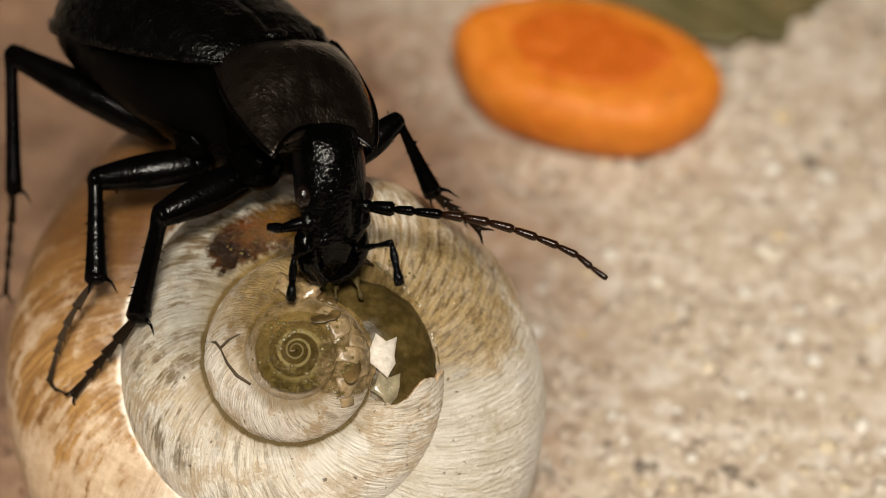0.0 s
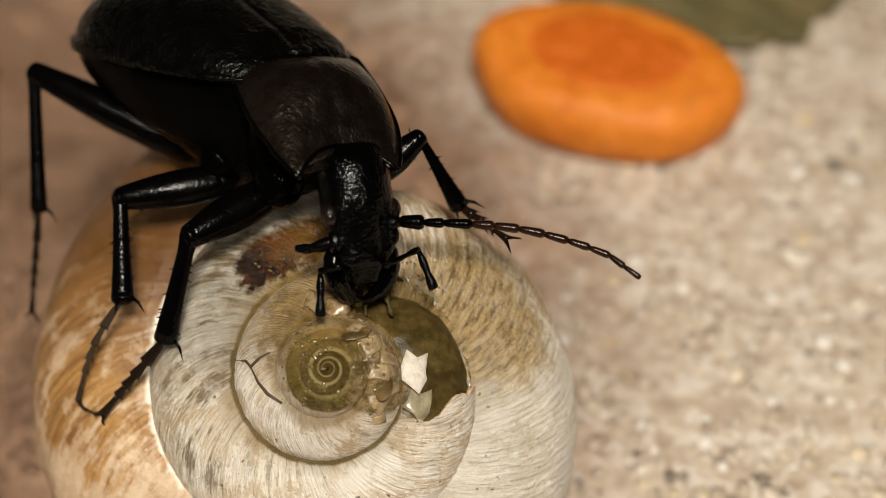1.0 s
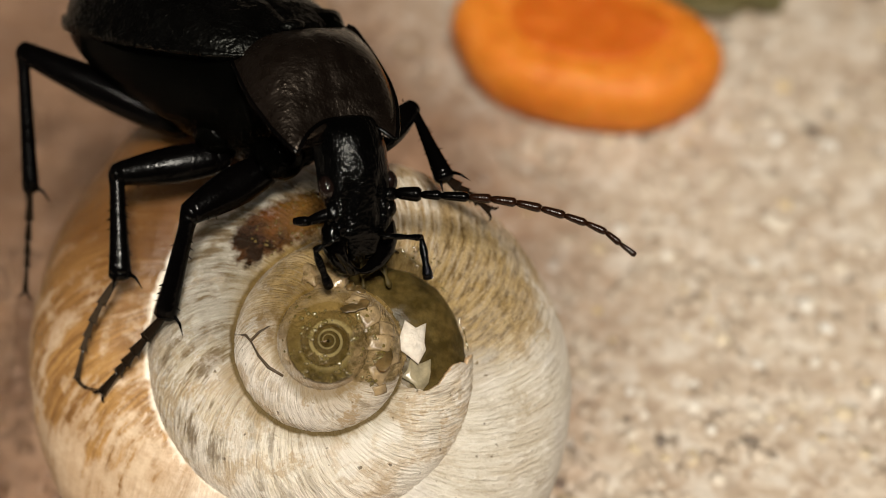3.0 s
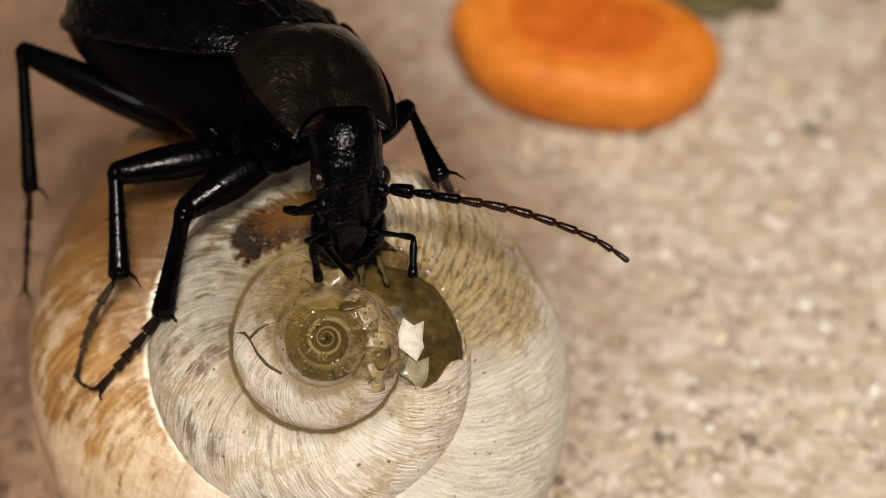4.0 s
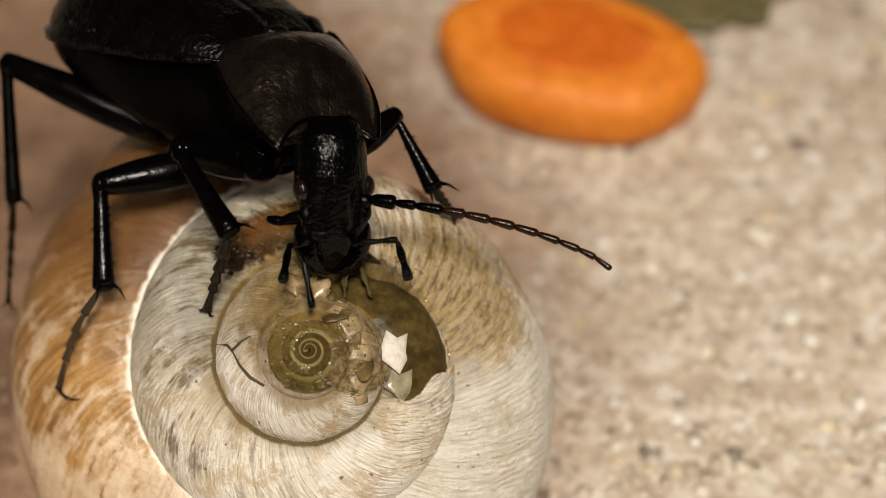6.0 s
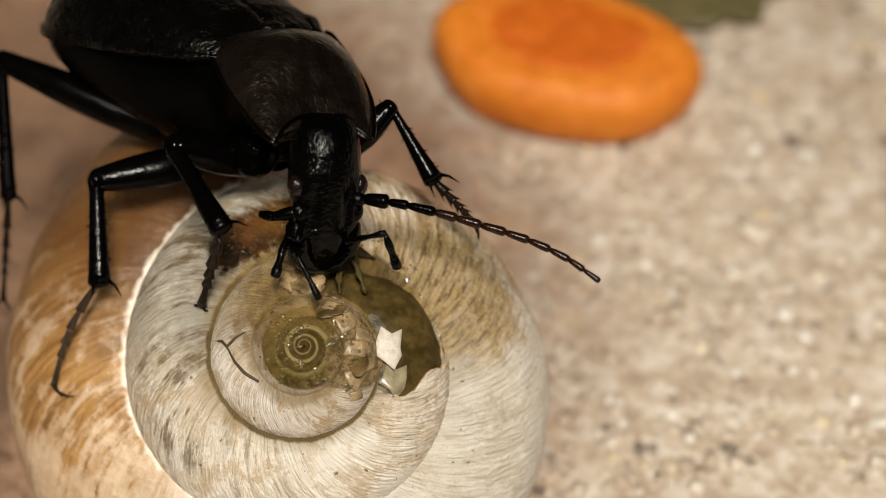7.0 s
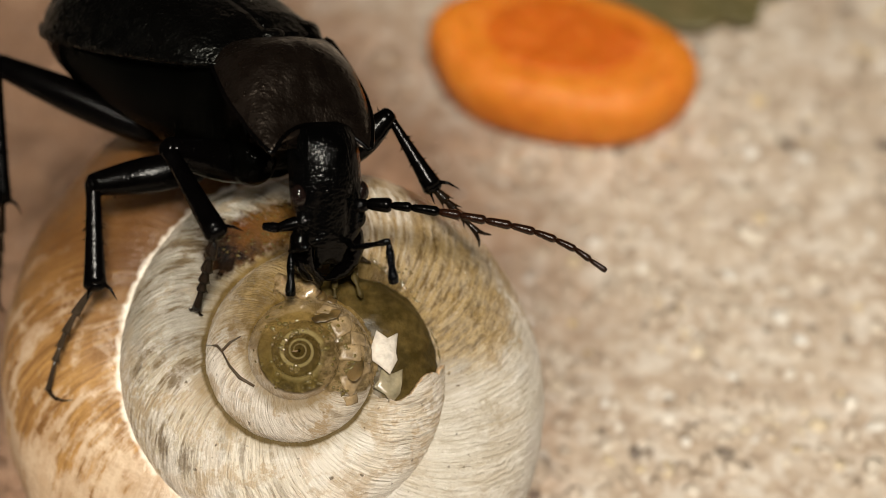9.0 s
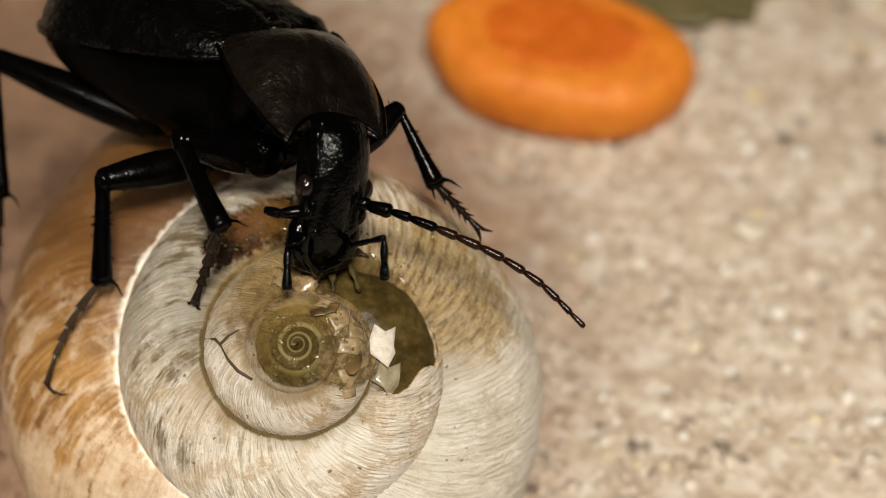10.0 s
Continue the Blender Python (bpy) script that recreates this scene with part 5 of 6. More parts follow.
    walk(P["fl_tibia"], [(0, pose(-0.00226, -0.01858, 0.01088, -56.7, -8.9, 167.9)), (0.5, pose(-0.00218, -0.01865, 0.01088, -56.2, -9.2, 167.5)), (1, pose(-0.00216, -0.01885, 0.01093, -55.4, -9.2, 167.5)), (1.5, pose(-0.00200, -0.01878, 0.01084, -56.3, -9.7, 166.8)), (2, pose(-0.00212, -0.01890, 0.01097, -55.3, -9.6, 166.9)), (2.5, pose(-0.00186, -0.01879, 0.01077, -55.1, -10.2, 166.1)), (3, pose(-0.00194, -0.01882, 0.01084, -55.8, -10.0, 166.3)), (4.5, pose(-0.00249, -0.01739, 0.01015, -56.2, -7.3, 170.1)), (5, pose(-0.00143, -0.01524, 0.01410, -5.2, 21.3, -148.6)), (5.5, pose(-0.00135, -0.01571, 0.01496, -12.1, 20.1, -150.8)), (7, pose(-0.00134, -0.01577, 0.01480, -10.1, 19.1, -152.5)), (7.5, pose(-0.00137, -0.01584, 0.01482, -10.1, 19.1, -152.5)), (8, pose(-0.00137, -0.01558, 0.01480, -10.0, 19.2, -152.4)), (8.5, pose(-0.00129, -0.01557, 0.01481, -10.2, 19.0, -152.8)), (9, pose(-0.00126, -0.01577, 0.01491, -10.9, 18.6, -153.4)), (9.5, pose(-0.00117, -0.01568, 0.01484, -10.5, 18.7, -153.2)), (10, pose(-0.00042, -0.01542, 0.01486, -11.2, 16.2, -157.2))])
    walk(P["fl_tarsus"], [(0, pose(-0.00408, -0.02242, 0.00467, -50.3, -23.4, 144.7)), (0.5, pose(-0.00406, -0.02253, 0.00470, -50.8, -23.6, 144.3)), (1, pose(-0.00405, -0.02281, 0.00481, -52.5, -24.1, 143.5)), (1.5, pose(-0.00398, -0.02261, 0.00467, -50.7, -24.1, 143.5)), (2, pose(-0.00409, -0.02284, 0.00486, -53.0, -23.9, 143.7)), (2.5, pose(-0.00396, -0.02271, 0.00469, -51.1, -24.3, 143.0)), (3, pose(-0.00399, -0.02269, 0.00471, -51.2, -24.1, 143.4)), (4.5, pose(-0.00400, -0.02138, 0.00394, -41.9, -22.7, 146.1)), (5, pose(0.00268, -0.02151, 0.01347, -79.5, -15.1, 159.0)), (5.5, pose(0.00271, -0.02188, 0.01348, -81.5, -15.9, 157.6)), (7, pose(0.00248, -0.02215, 0.01356, -84.2, -15.1, 158.9)), (7.5, pose(0.00243, -0.02222, 0.01357, -84.9, -15.0, 159.1)), (8, pose(0.00244, -0.02196, 0.01356, -83.3, -14.5, 159.8)), (8.5, pose(0.00249, -0.02197, 0.01355, -83.1, -14.8, 159.4)), (9, pose(0.00246, -0.02218, 0.01356, -84.5, -15.1, 159.0)), (9.5, pose(0.00256, -0.02209, 0.01353, -83.5, -15.5, 158.3)), (10, pose(0.00281, -0.02207, 0.01345, -82.0, -16.9, 156.1))])
    walk(P["fr_femur"], [(0, pose(0.01074, -0.01348, 0.01217, 22.4, 25.3, -39.1)), (0.5, pose(0.01059, -0.01351, 0.01205, 32.4, 25.8, -40.1)), (1, pose(0.01029, -0.01356, 0.01189, 31.6, 26.4, -41.4)), (1.5, pose(0.01050, -0.01349, 0.01204, 32.8, 25.8, -40.1)), (2, pose(0.01027, -0.01373, 0.01181, 32.9, 25.8, -40.2)), (2.5, pose(0.01094, -0.01302, 0.01223, 0.9, 22.5, -33.5)), (3, pose(0.01069, -0.01332, 0.01202, 10.4, 23.2, -34.8)), (4.5, pose(0.01040, -0.01312, 0.01239, 2.3, 25.8, -40.1)), (5, pose(0.01058, -0.01333, 0.01213, 9.0, 24.1, -36.6)), (5.5, pose(0.01050, -0.01307, 0.01245, 1.6, 25.5, -39.6)), (7, pose(0.01052, -0.01310, 0.01221, 34.2, 25.4, -39.3)), (7.5, pose(0.01046, -0.01323, 0.01205, 33.6, 25.9, -40.4)), (8, pose(0.01057, -0.01302, 0.01213, 32.9, 26.3, -41.2)), (8.5, pose(0.01083, -0.01300, 0.01235, 18.3, 25.8, -40.2)), (9, pose(0.01068, -0.01331, 0.01195, 34.0, 25.4, -39.3)), (9.5, pose(0.01069, -0.01323, 0.01197, 32.7, 26.5, -41.6)), (10, pose(0.01153, -0.01318, 0.01203, 23.2, 25.0, -38.5))])
    walk(P["fr_tibia"], [(0, pose(0.01357, -0.01103, 0.01354, -55.3, 16.4, -156.9)), (0.5, pose(0.01347, -0.01154, 0.01397, -60.2, 16.7, -156.4)), (1, pose(0.01322, -0.01163, 0.01376, -61.0, 18.5, -153.4)), (1.5, pose(0.01338, -0.01154, 0.01399, -58.7, 16.5, -156.7)), (2, pose(0.01314, -0.01179, 0.01376, -65.4, 18.4, -153.6)), (2.5, pose(0.01315, -0.00972, 0.01230, -22.5, 13.8, -160.9)), (3, pose(0.01315, -0.01026, 0.01268, -17.9, 13.8, -160.9)), (4.5, pose(0.01301, -0.01012, 0.01254, -21.0, 13.6, -161.1)), (5, pose(0.01313, -0.01033, 0.01270, -20.2, 13.4, -161.6)), (5.5, pose(0.01308, -0.01003, 0.01255, -27.7, 15.0, -159.1)), (7, pose(0.01335, -0.01116, 0.01423, -39.8, 17.5, -155.1)), (7.5, pose(0.01334, -0.01133, 0.01403, -39.2, 18.5, -153.5)), (8, pose(0.01349, -0.01113, 0.01407, -39.4, 17.7, -154.8)), (8.5, pose(0.01368, -0.01046, 0.01347, -39.9, 16.7, -156.3)), (9, pose(0.01351, -0.01137, 0.01396, -38.9, 18.4, -153.7)), (9.5, pose(0.01363, -0.01136, 0.01389, -39.2, 18.0, -154.2)), (10, pose(0.01433, -0.01073, 0.01345, -40.6, 15.3, -158.6))])
    walk(P["fr_tarsus"], [(0, pose(0.01614, -0.01358, 0.00889, -8.1, 28.2, -134.3)), (0.5, pose(0.01599, -0.01364, 0.00907, -7.4, 29.1, -132.2)), (1, pose(0.01597, -0.01345, 0.00887, -2.5, 29.0, -132.3)), (1.5, pose(0.01590, -0.01378, 0.00916, -2.3, 28.8, -132.9)), (2, pose(0.01575, -0.01323, 0.00868, 1.6, 28.6, -133.3)), (2.5, pose(0.01545, -0.01468, 0.01010, 3.7, 27.7, -135.7)), (3, pose(0.01540, -0.01542, 0.01092, -55.8, 30.3, -128.7)), (4.5, pose(0.01526, -0.01516, 0.01049, -107.9, 21.2, -148.9)), (5, pose(0.01532, -0.01542, 0.01072, -108.0, 22.6, -146.3)), (5.5, pose(0.01560, -0.01465, 0.00990, -107.3, 23.6, -144.4)), (7, pose(0.01628, -0.01479, 0.01063, -31.3, 24.6, -142.3)), (7.5, pose(0.01643, -0.01489, 0.01050, -31.2, 24.7, -142.1)), (8, pose(0.01647, -0.01477, 0.01051, -31.1, 24.7, -142.3)), (8.5, pose(0.01649, -0.01417, 0.00985, -31.0, 24.7, -142.2)), (9, pose(0.01659, -0.01496, 0.01044, -30.8, 24.8, -141.9)), (9.5, pose(0.01665, -0.01498, 0.01035, -31.1, 24.7, -142.2)), (10, pose(0.01690, -0.01452, 0.00974, -31.1, 24.5, -142.6))])
    walk(P["ant_0"], [(0, pose(0.01220, -0.01908, 0.01297, -3.0, 36.7, -96.0)), (0.5, pose(0.01221, -0.01884, 0.01299, -1.6, 36.8, -93.8)), (1, pose(0.01214, -0.01855, 0.01251, -0.6, 36.9, -92.0)), (1.5, pose(0.01216, -0.01868, 0.01284, -0.8, 36.8, -92.9)), (2, pose(0.01200, -0.01926, 0.01323, 1.2, 36.9, -90.4)), (2.5, pose(0.01236, -0.01911, 0.01309, -2.2, 36.7, -96.3)), (3, pose(0.01223, -0.01914, 0.01318, -0.8, 36.8, -94.7)), (4.5, pose(0.01186, -0.01934, 0.01358, -6.5, 36.1, -103.3)), (5, pose(0.01216, -0.01943, 0.01314, -4.3, 36.4, -100.0)), (5.5, pose(0.01198, -0.01901, 0.01344, -4.1, 36.5, -99.8)), (7, pose(0.01173, -0.01934, 0.01340, -2.4, 36.4, -100.6)), (7.5, pose(0.01178, -0.01939, 0.01327, -1.8, 36.5, -99.6)), (8, pose(0.01207, -0.01917, 0.01344, 0.3, 36.7, -96.9)), (8.5, pose(0.01214, -0.01904, 0.01345, 1.7, 36.8, -94.3)), (9, pose(0.01220, -0.01925, 0.01321, 0.9, 36.7, -95.9)), (9.5, pose(0.01217, -0.01930, 0.01322, -1.6, 36.5, -99.8)), (10, pose(0.01241, -0.01975, 0.01293, -6.7, 35.4, -108.9))])
    walk(P["ant_1"], [(0, pose(0.01384, -0.01920, 0.01290, -2.5, 36.8, -95.3)), (0.5, pose(0.01386, -0.01892, 0.01295, -1.1, 36.8, -92.9)), (1, pose(0.01379, -0.01860, 0.01250, -0.1, 36.9, -91.2)), (1.5, pose(0.01382, -0.01875, 0.01282, -0.2, 36.9, -92.1)), (2, pose(0.01365, -0.01930, 0.01326, 1.8, 36.9, -89.6)), (2.5, pose(0.01400, -0.01925, 0.01304, -1.7, 36.7, -95.5)), (3, pose(0.01388, -0.01926, 0.01316, -0.3, 36.8, -93.9)), (4.5, pose(0.01349, -0.01961, 0.01343, -6.2, 36.2, -102.8)), (5, pose(0.01379, -0.01965, 0.01304, -3.9, 36.5, -99.4)), (5.5, pose(0.01362, -0.01922, 0.01335, -3.6, 36.5, -99.1)), (7, pose(0.01336, -0.01960, 0.01334, -4.7, 36.2, -103.1)), (7.5, pose(0.01341, -0.01964, 0.01323, -3.4, 36.3, -101.2)), (8, pose(0.01371, -0.01938, 0.01345, -1.7, 36.5, -98.8)), (8.5, pose(0.01379, -0.01919, 0.01349, 0.4, 36.7, -95.7)), (9, pose(0.01384, -0.01943, 0.01323, -1.1, 36.6, -97.9)), (9.5, pose(0.01380, -0.01955, 0.01319, -3.9, 36.2, -102.2)), (10, pose(0.01400, -0.02018, 0.01277, -11.0, 34.5, -113.4))])
    walk(P["ant_2"], [(0, pose(0.01517, -0.01929, 0.01285, -2.8, 36.7, -95.7)), (0.5, pose(0.01519, -0.01897, 0.01293, -1.4, 36.8, -93.4)), (1, pose(0.01512, -0.01862, 0.01250, -0.3, 36.9, -91.6)), (1.5, pose(0.01514, -0.01879, 0.01281, -0.6, 36.8, -92.6)), (2, pose(0.01498, -0.01931, 0.01329, 1.3, 36.9, -90.3)), (2.5, pose(0.01533, -0.01935, 0.01301, -2.1, 36.7, -96.1)), (3, pose(0.01520, -0.01935, 0.01315, -0.6, 36.8, -94.4)), (4.5, pose(0.01480, -0.01982, 0.01331, -6.4, 36.1, -103.2)), (5, pose(0.01511, -0.01981, 0.01297, -4.2, 36.5, -99.8)), (5.5, pose(0.01494, -0.01938, 0.01328, -3.9, 36.5, -99.6)), (7, pose(0.01467, -0.01984, 0.01325, -8.9, 35.6, -107.6)), (7.5, pose(0.01472, -0.01985, 0.01316, -6.7, 36.0, -104.4)), (8, pose(0.01503, -0.01956, 0.01341, -4.9, 36.3, -101.7)), (8.5, pose(0.01511, -0.01933, 0.01349, -2.8, 36.5, -98.8)), (9, pose(0.01516, -0.01960, 0.01321, -4.8, 36.3, -101.6)), (9.5, pose(0.01511, -0.01978, 0.01311, -7.5, 35.8, -105.7)), (10, pose(0.01525, -0.02057, 0.01256, -14.3, 33.9, -116.4))])
    walk(P["ant_3"], [(0, pose(0.01703, -0.01942, 0.01278, -3.9, 36.6, -97.6)), (0.5, pose(0.01706, -0.01906, 0.01289, -2.6, 36.8, -95.3)), (1, pose(0.01699, -0.01867, 0.01249, -1.6, 36.8, -93.6)), (1.5, pose(0.01701, -0.01887, 0.01280, -2.0, 36.8, -94.8)), (2, pose(0.01685, -0.01935, 0.01332, -0.3, 36.8, -92.8)), (2.5, pose(0.01719, -0.01951, 0.01296, -3.6, 36.6, -98.5)), (3, pose(0.01707, -0.01948, 0.01314, -1.9, 36.7, -96.5)), (4.5, pose(0.01663, -0.02012, 0.01314, -7.4, 36.0, -104.8)), (5, pose(0.01696, -0.02005, 0.01286, -5.2, 36.3, -101.4)), (5.5, pose(0.01679, -0.01962, 0.01318, -5.0, 36.3, -101.3)), (7, pose(0.01648, -0.02024, 0.01302, -10.6, 35.3, -109.2)), (7.5, pose(0.01655, -0.02018, 0.01299, -7.9, 35.9, -105.3)), (8, pose(0.01687, -0.01984, 0.01329, -6.0, 36.2, -102.5)), (8.5, pose(0.01696, -0.01956, 0.01342, -4.1, 36.5, -99.9)), (9, pose(0.01700, -0.01988, 0.01308, -6.1, 36.2, -102.7)), (9.5, pose(0.01693, -0.02015, 0.01292, -8.8, 35.7, -106.8)), (10, pose(0.01699, -0.02114, 0.01218, -15.5, 33.6, -117.7))])
    walk(P["ant_4"], [(0, pose(0.01850, -0.01956, 0.01270, -6.5, 36.3, -101.7)), (0.5, pose(0.01852, -0.01915, 0.01284, -5.3, 36.5, -99.7)), (1, pose(0.01846, -0.01874, 0.01246, -4.2, 36.6, -97.8)), (1.5, pose(0.01848, -0.01896, 0.01276, -4.7, 36.5, -99.2)), (2, pose(0.01832, -0.01942, 0.01332, -3.3, 36.6, -97.4)), (2.5, pose(0.01865, -0.01967, 0.01288, -6.5, 36.1, -103.1)), (3, pose(0.01853, -0.01962, 0.01310, -4.5, 36.4, -100.9)), (4.5, pose(0.01807, -0.02039, 0.01299, -9.4, 35.5, -108.0)), (5, pose(0.01841, -0.02026, 0.01275, -7.1, 36.0, -104.4)), (5.5, pose(0.01824, -0.01983, 0.01307, -7.0, 36.0, -104.4)), (7, pose(0.01789, -0.02057, 0.01280, -11.2, 35.2, -110.1)), (7.5, pose(0.01799, -0.02046, 0.01282, -8.5, 35.8, -106.1)), (8, pose(0.01832, -0.02007, 0.01316, -6.6, 36.1, -103.3)), (8.5, pose(0.01842, -0.01975, 0.01334, -4.8, 36.4, -100.9)), (9, pose(0.01845, -0.02012, 0.01296, -6.8, 36.1, -103.6)), (9.5, pose(0.01836, -0.02044, 0.01273, -9.5, 35.5, -107.7)), (10, pose(0.01835, -0.02161, 0.01185, -16.4, 33.2, -119.2))])
    walk(P["ant_5"], [(0, pose(0.02016, -0.01979, 0.01255, -10.0, 35.6, -107.3)), (0.5, pose(0.02020, -0.01935, 0.01272, -9.1, 35.8, -105.7)), (1, pose(0.02014, -0.01889, 0.01236, -7.8, 36.1, -103.4)), (1.5, pose(0.02015, -0.01915, 0.01265, -8.2, 36.0, -104.6)), (2, pose(0.02000, -0.01958, 0.01324, -6.4, 36.3, -102.0)), (2.5, pose(0.02031, -0.01995, 0.01273, -10.5, 35.3, -109.4)), (3, pose(0.02020, -0.01986, 0.01299, -8.0, 35.7, -106.4)), (4.5, pose(0.01971, -0.02075, 0.01277, -11.7, 34.9, -111.5)), (5, pose(0.02007, -0.02056, 0.01258, -9.5, 35.5, -108.0)), (5.5, pose(0.01989, -0.02013, 0.01291, -9.5, 35.5, -108.1)), (7, pose(0.01952, -0.02096, 0.01253, -11.8, 35.0, -111.2)), (7.5, pose(0.01963, -0.02078, 0.01262, -9.1, 35.6, -107.3)), (8, pose(0.01998, -0.02035, 0.01300, -7.4, 36.0, -104.7)), (8.5, pose(0.02009, -0.01999, 0.01322, -5.8, 36.2, -102.6)), (9, pose(0.02011, -0.02040, 0.01279, -7.5, 35.9, -105.1)), (9.5, pose(0.02000, -0.02079, 0.01251, -10.2, 35.3, -109.3)), (10, pose(0.01989, -0.02217, 0.01145, -18.2, 32.2, -123.0))])
    walk(P["ant_6"], [(0, pose(0.02184, -0.02013, 0.01230, -12.8, 34.8, -111.8)), (0.5, pose(0.02188, -0.01965, 0.01249, -11.9, 35.1, -110.2)), (1, pose(0.02183, -0.01916, 0.01217, -10.6, 35.5, -107.9)), (1.5, pose(0.02184, -0.01944, 0.01245, -10.8, 35.4, -108.7)), (2, pose(0.02170, -0.01982, 0.01308, -8.5, 35.9, -105.4)), (2.5, pose(0.02197, -0.02034, 0.01247, -13.0, 34.5, -113.5)), (3, pose(0.02188, -0.02021, 0.01280, -10.7, 35.0, -111.0)), (4.5, pose(0.02135, -0.02118, 0.01248, -13.2, 34.4, -113.9)), (5, pose(0.02174, -0.02093, 0.01235, -11.1, 35.1, -110.6)), (5.5, pose(0.02156, -0.02050, 0.01268, -11.1, 35.1, -110.6)), (7, pose(0.02116, -0.02138, 0.01224, -12.7, 34.5, -113.7)), (7.5, pose(0.02131, -0.02113, 0.01240, -10.4, 35.1, -110.2)), (8, pose(0.02167, -0.02066, 0.01283, -9.0, 35.4, -108.6)), (8.5, pose(0.02179, -0.02026, 0.01308, -8.0, 35.6, -107.1)), (9, pose(0.02179, -0.02071, 0.01261, -9.2, 35.4, -108.8)), (9.5, pose(0.02166, -0.02119, 0.01226, -12.1, 34.5, -113.5)), (10, pose(0.02142, -0.02282, 0.01099, -20.9, 30.4, -128.4))])
    walk(P["ant_7"], [(0, pose(0.02338, -0.02052, 0.01201, -14.3, 34.2, -114.9)), (0.5, pose(0.02343, -0.02002, 0.01222, -13.4, 34.5, -113.4)), (1, pose(0.02340, -0.01948, 0.01193, -12.3, 34.9, -111.3)), (1.5, pose(0.02340, -0.01978, 0.01220, -12.5, 34.8, -111.9)), (2, pose(0.02328, -0.02011, 0.01289, -9.9, 35.5, -108.1)), (2.5, pose(0.02350, -0.02078, 0.01217, -14.5, 33.8, -116.7)), (3, pose(0.02343, -0.02062, 0.01255, -12.5, 34.3, -114.5)), (4.5, pose(0.02288, -0.02163, 0.01217, -14.1, 34.0, -115.8)), (5, pose(0.02328, -0.02132, 0.01210, -11.9, 34.8, -112.3)), (5.5, pose(0.02311, -0.02090, 0.01242, -12.1, 34.7, -112.5)), (7, pose(0.02269, -0.02183, 0.01195, -14.8, 33.3, -119.0)), (7.5, pose(0.02286, -0.02152, 0.01216, -13.0, 34.0, -116.1)), (8, pose(0.02323, -0.02102, 0.01262, -12.5, 34.0, -116.0)), (8.5, pose(0.02336, -0.02061, 0.01290, -12.0, 34.2, -115.1)), (9, pose(0.02335, -0.02109, 0.01240, -12.5, 34.0, -115.9)), (9.5, pose(0.02319, -0.02164, 0.01198, -15.4, 32.8, -120.7)), (10, pose(0.02279, -0.02353, 0.01050, -22.5, 28.9, -132.6))])
    walk(P["ant_8"], [(0, pose(0.02479, -0.02095, 0.01170, -15.3, 33.2, -119.2)), (0.5, pose(0.02486, -0.02042, 0.01193, -14.9, 33.3, -118.7)), (1, pose(0.02484, -0.01984, 0.01166, -13.7, 34.1, -115.5)), (1.5, pose(0.02484, -0.02016, 0.01193, -14.3, 33.7, -117.3)), (2, pose(0.02474, -0.02043, 0.01268, -11.3, 34.8, -112.0)), (2.5, pose(0.02490, -0.02125, 0.01186, -16.0, 32.5, -121.8)), (3, pose(0.02484, -0.02106, 0.01228, -14.6, 32.9, -120.2)), (4.5, pose(0.02428, -0.02208, 0.01187, -14.4, 33.6, -117.6)), (5, pose(0.02472, -0.02171, 0.01184, -12.3, 34.4, -114.1)), (5.5, pose(0.02454, -0.02129, 0.01216, -12.6, 34.3, -114.4)), (7, pose(0.02407, -0.02236, 0.01162, -17.0, 31.8, -124.2)), (7.5, pose(0.02426, -0.02200, 0.01188, -15.6, 32.5, -121.8)), (8, pose(0.02463, -0.02151, 0.01235, -15.9, 32.1, -123.1)), (8.5, pose(0.02477, -0.02107, 0.01264, -15.0, 32.6, -121.5)), (9, pose(0.02476, -0.02157, 0.01213, -15.4, 32.4, -122.3)), (9.5, pose(0.02455, -0.02220, 0.01164, -17.6, 31.1, -126.4)), (10, pose(0.02400, -0.02427, 0.00999, -24.7, 25.3, -141.0))])
    walk(P["ant_9"], [(0, pose(0.02610, -0.02144, 0.01138, -20.2, 27.6, -135.9)), (0.5, pose(0.02617, -0.02091, 0.01162, -20.4, 27.7, -135.6)), (1, pose(0.02618, -0.02027, 0.01138, -19.8, 28.7, -133.1)), (1.5, pose(0.02617, -0.02062, 0.01164, -21.4, 27.2, -136.7)), (2, pose(0.02610, -0.02081, 0.01245, -17.4, 30.8, -127.4)), (2.5, pose(0.02618, -0.02179, 0.01153, -21.7, 25.7, -140.0)), (3, pose(0.02614, -0.02159, 0.01198, -20.7, 27.1, -136.9)), (4.5, pose(0.02561, -0.02255, 0.01157, -16.4, 31.3, -125.9)), (5, pose(0.02607, -0.02213, 0.01159, -14.0, 32.7, -121.3)), (5.5, pose(0.02589, -0.02171, 0.01190, -14.1, 32.9, -120.3)), (7, pose(0.02533, -0.02295, 0.01127, -20.0, 29.1, -132.0)), (7.5, pose(0.02555, -0.02255, 0.01155, -19.4, 29.7, -130.5)), (8, pose(0.02590, -0.02208, 0.01202, -20.6, 28.5, -133.7)), (8.5, pose(0.02606, -0.02163, 0.01233, -19.5, 29.1, -132.0)), (9, pose(0.02604, -0.02213, 0.01181, -19.9, 28.8, -132.8)), (9.5, pose(0.02579, -0.02283, 0.01127, -20.5, 28.0, -134.9)), (10, pose(0.02502, -0.02512, 0.00945, -25.4, 24.0, -143.6))])
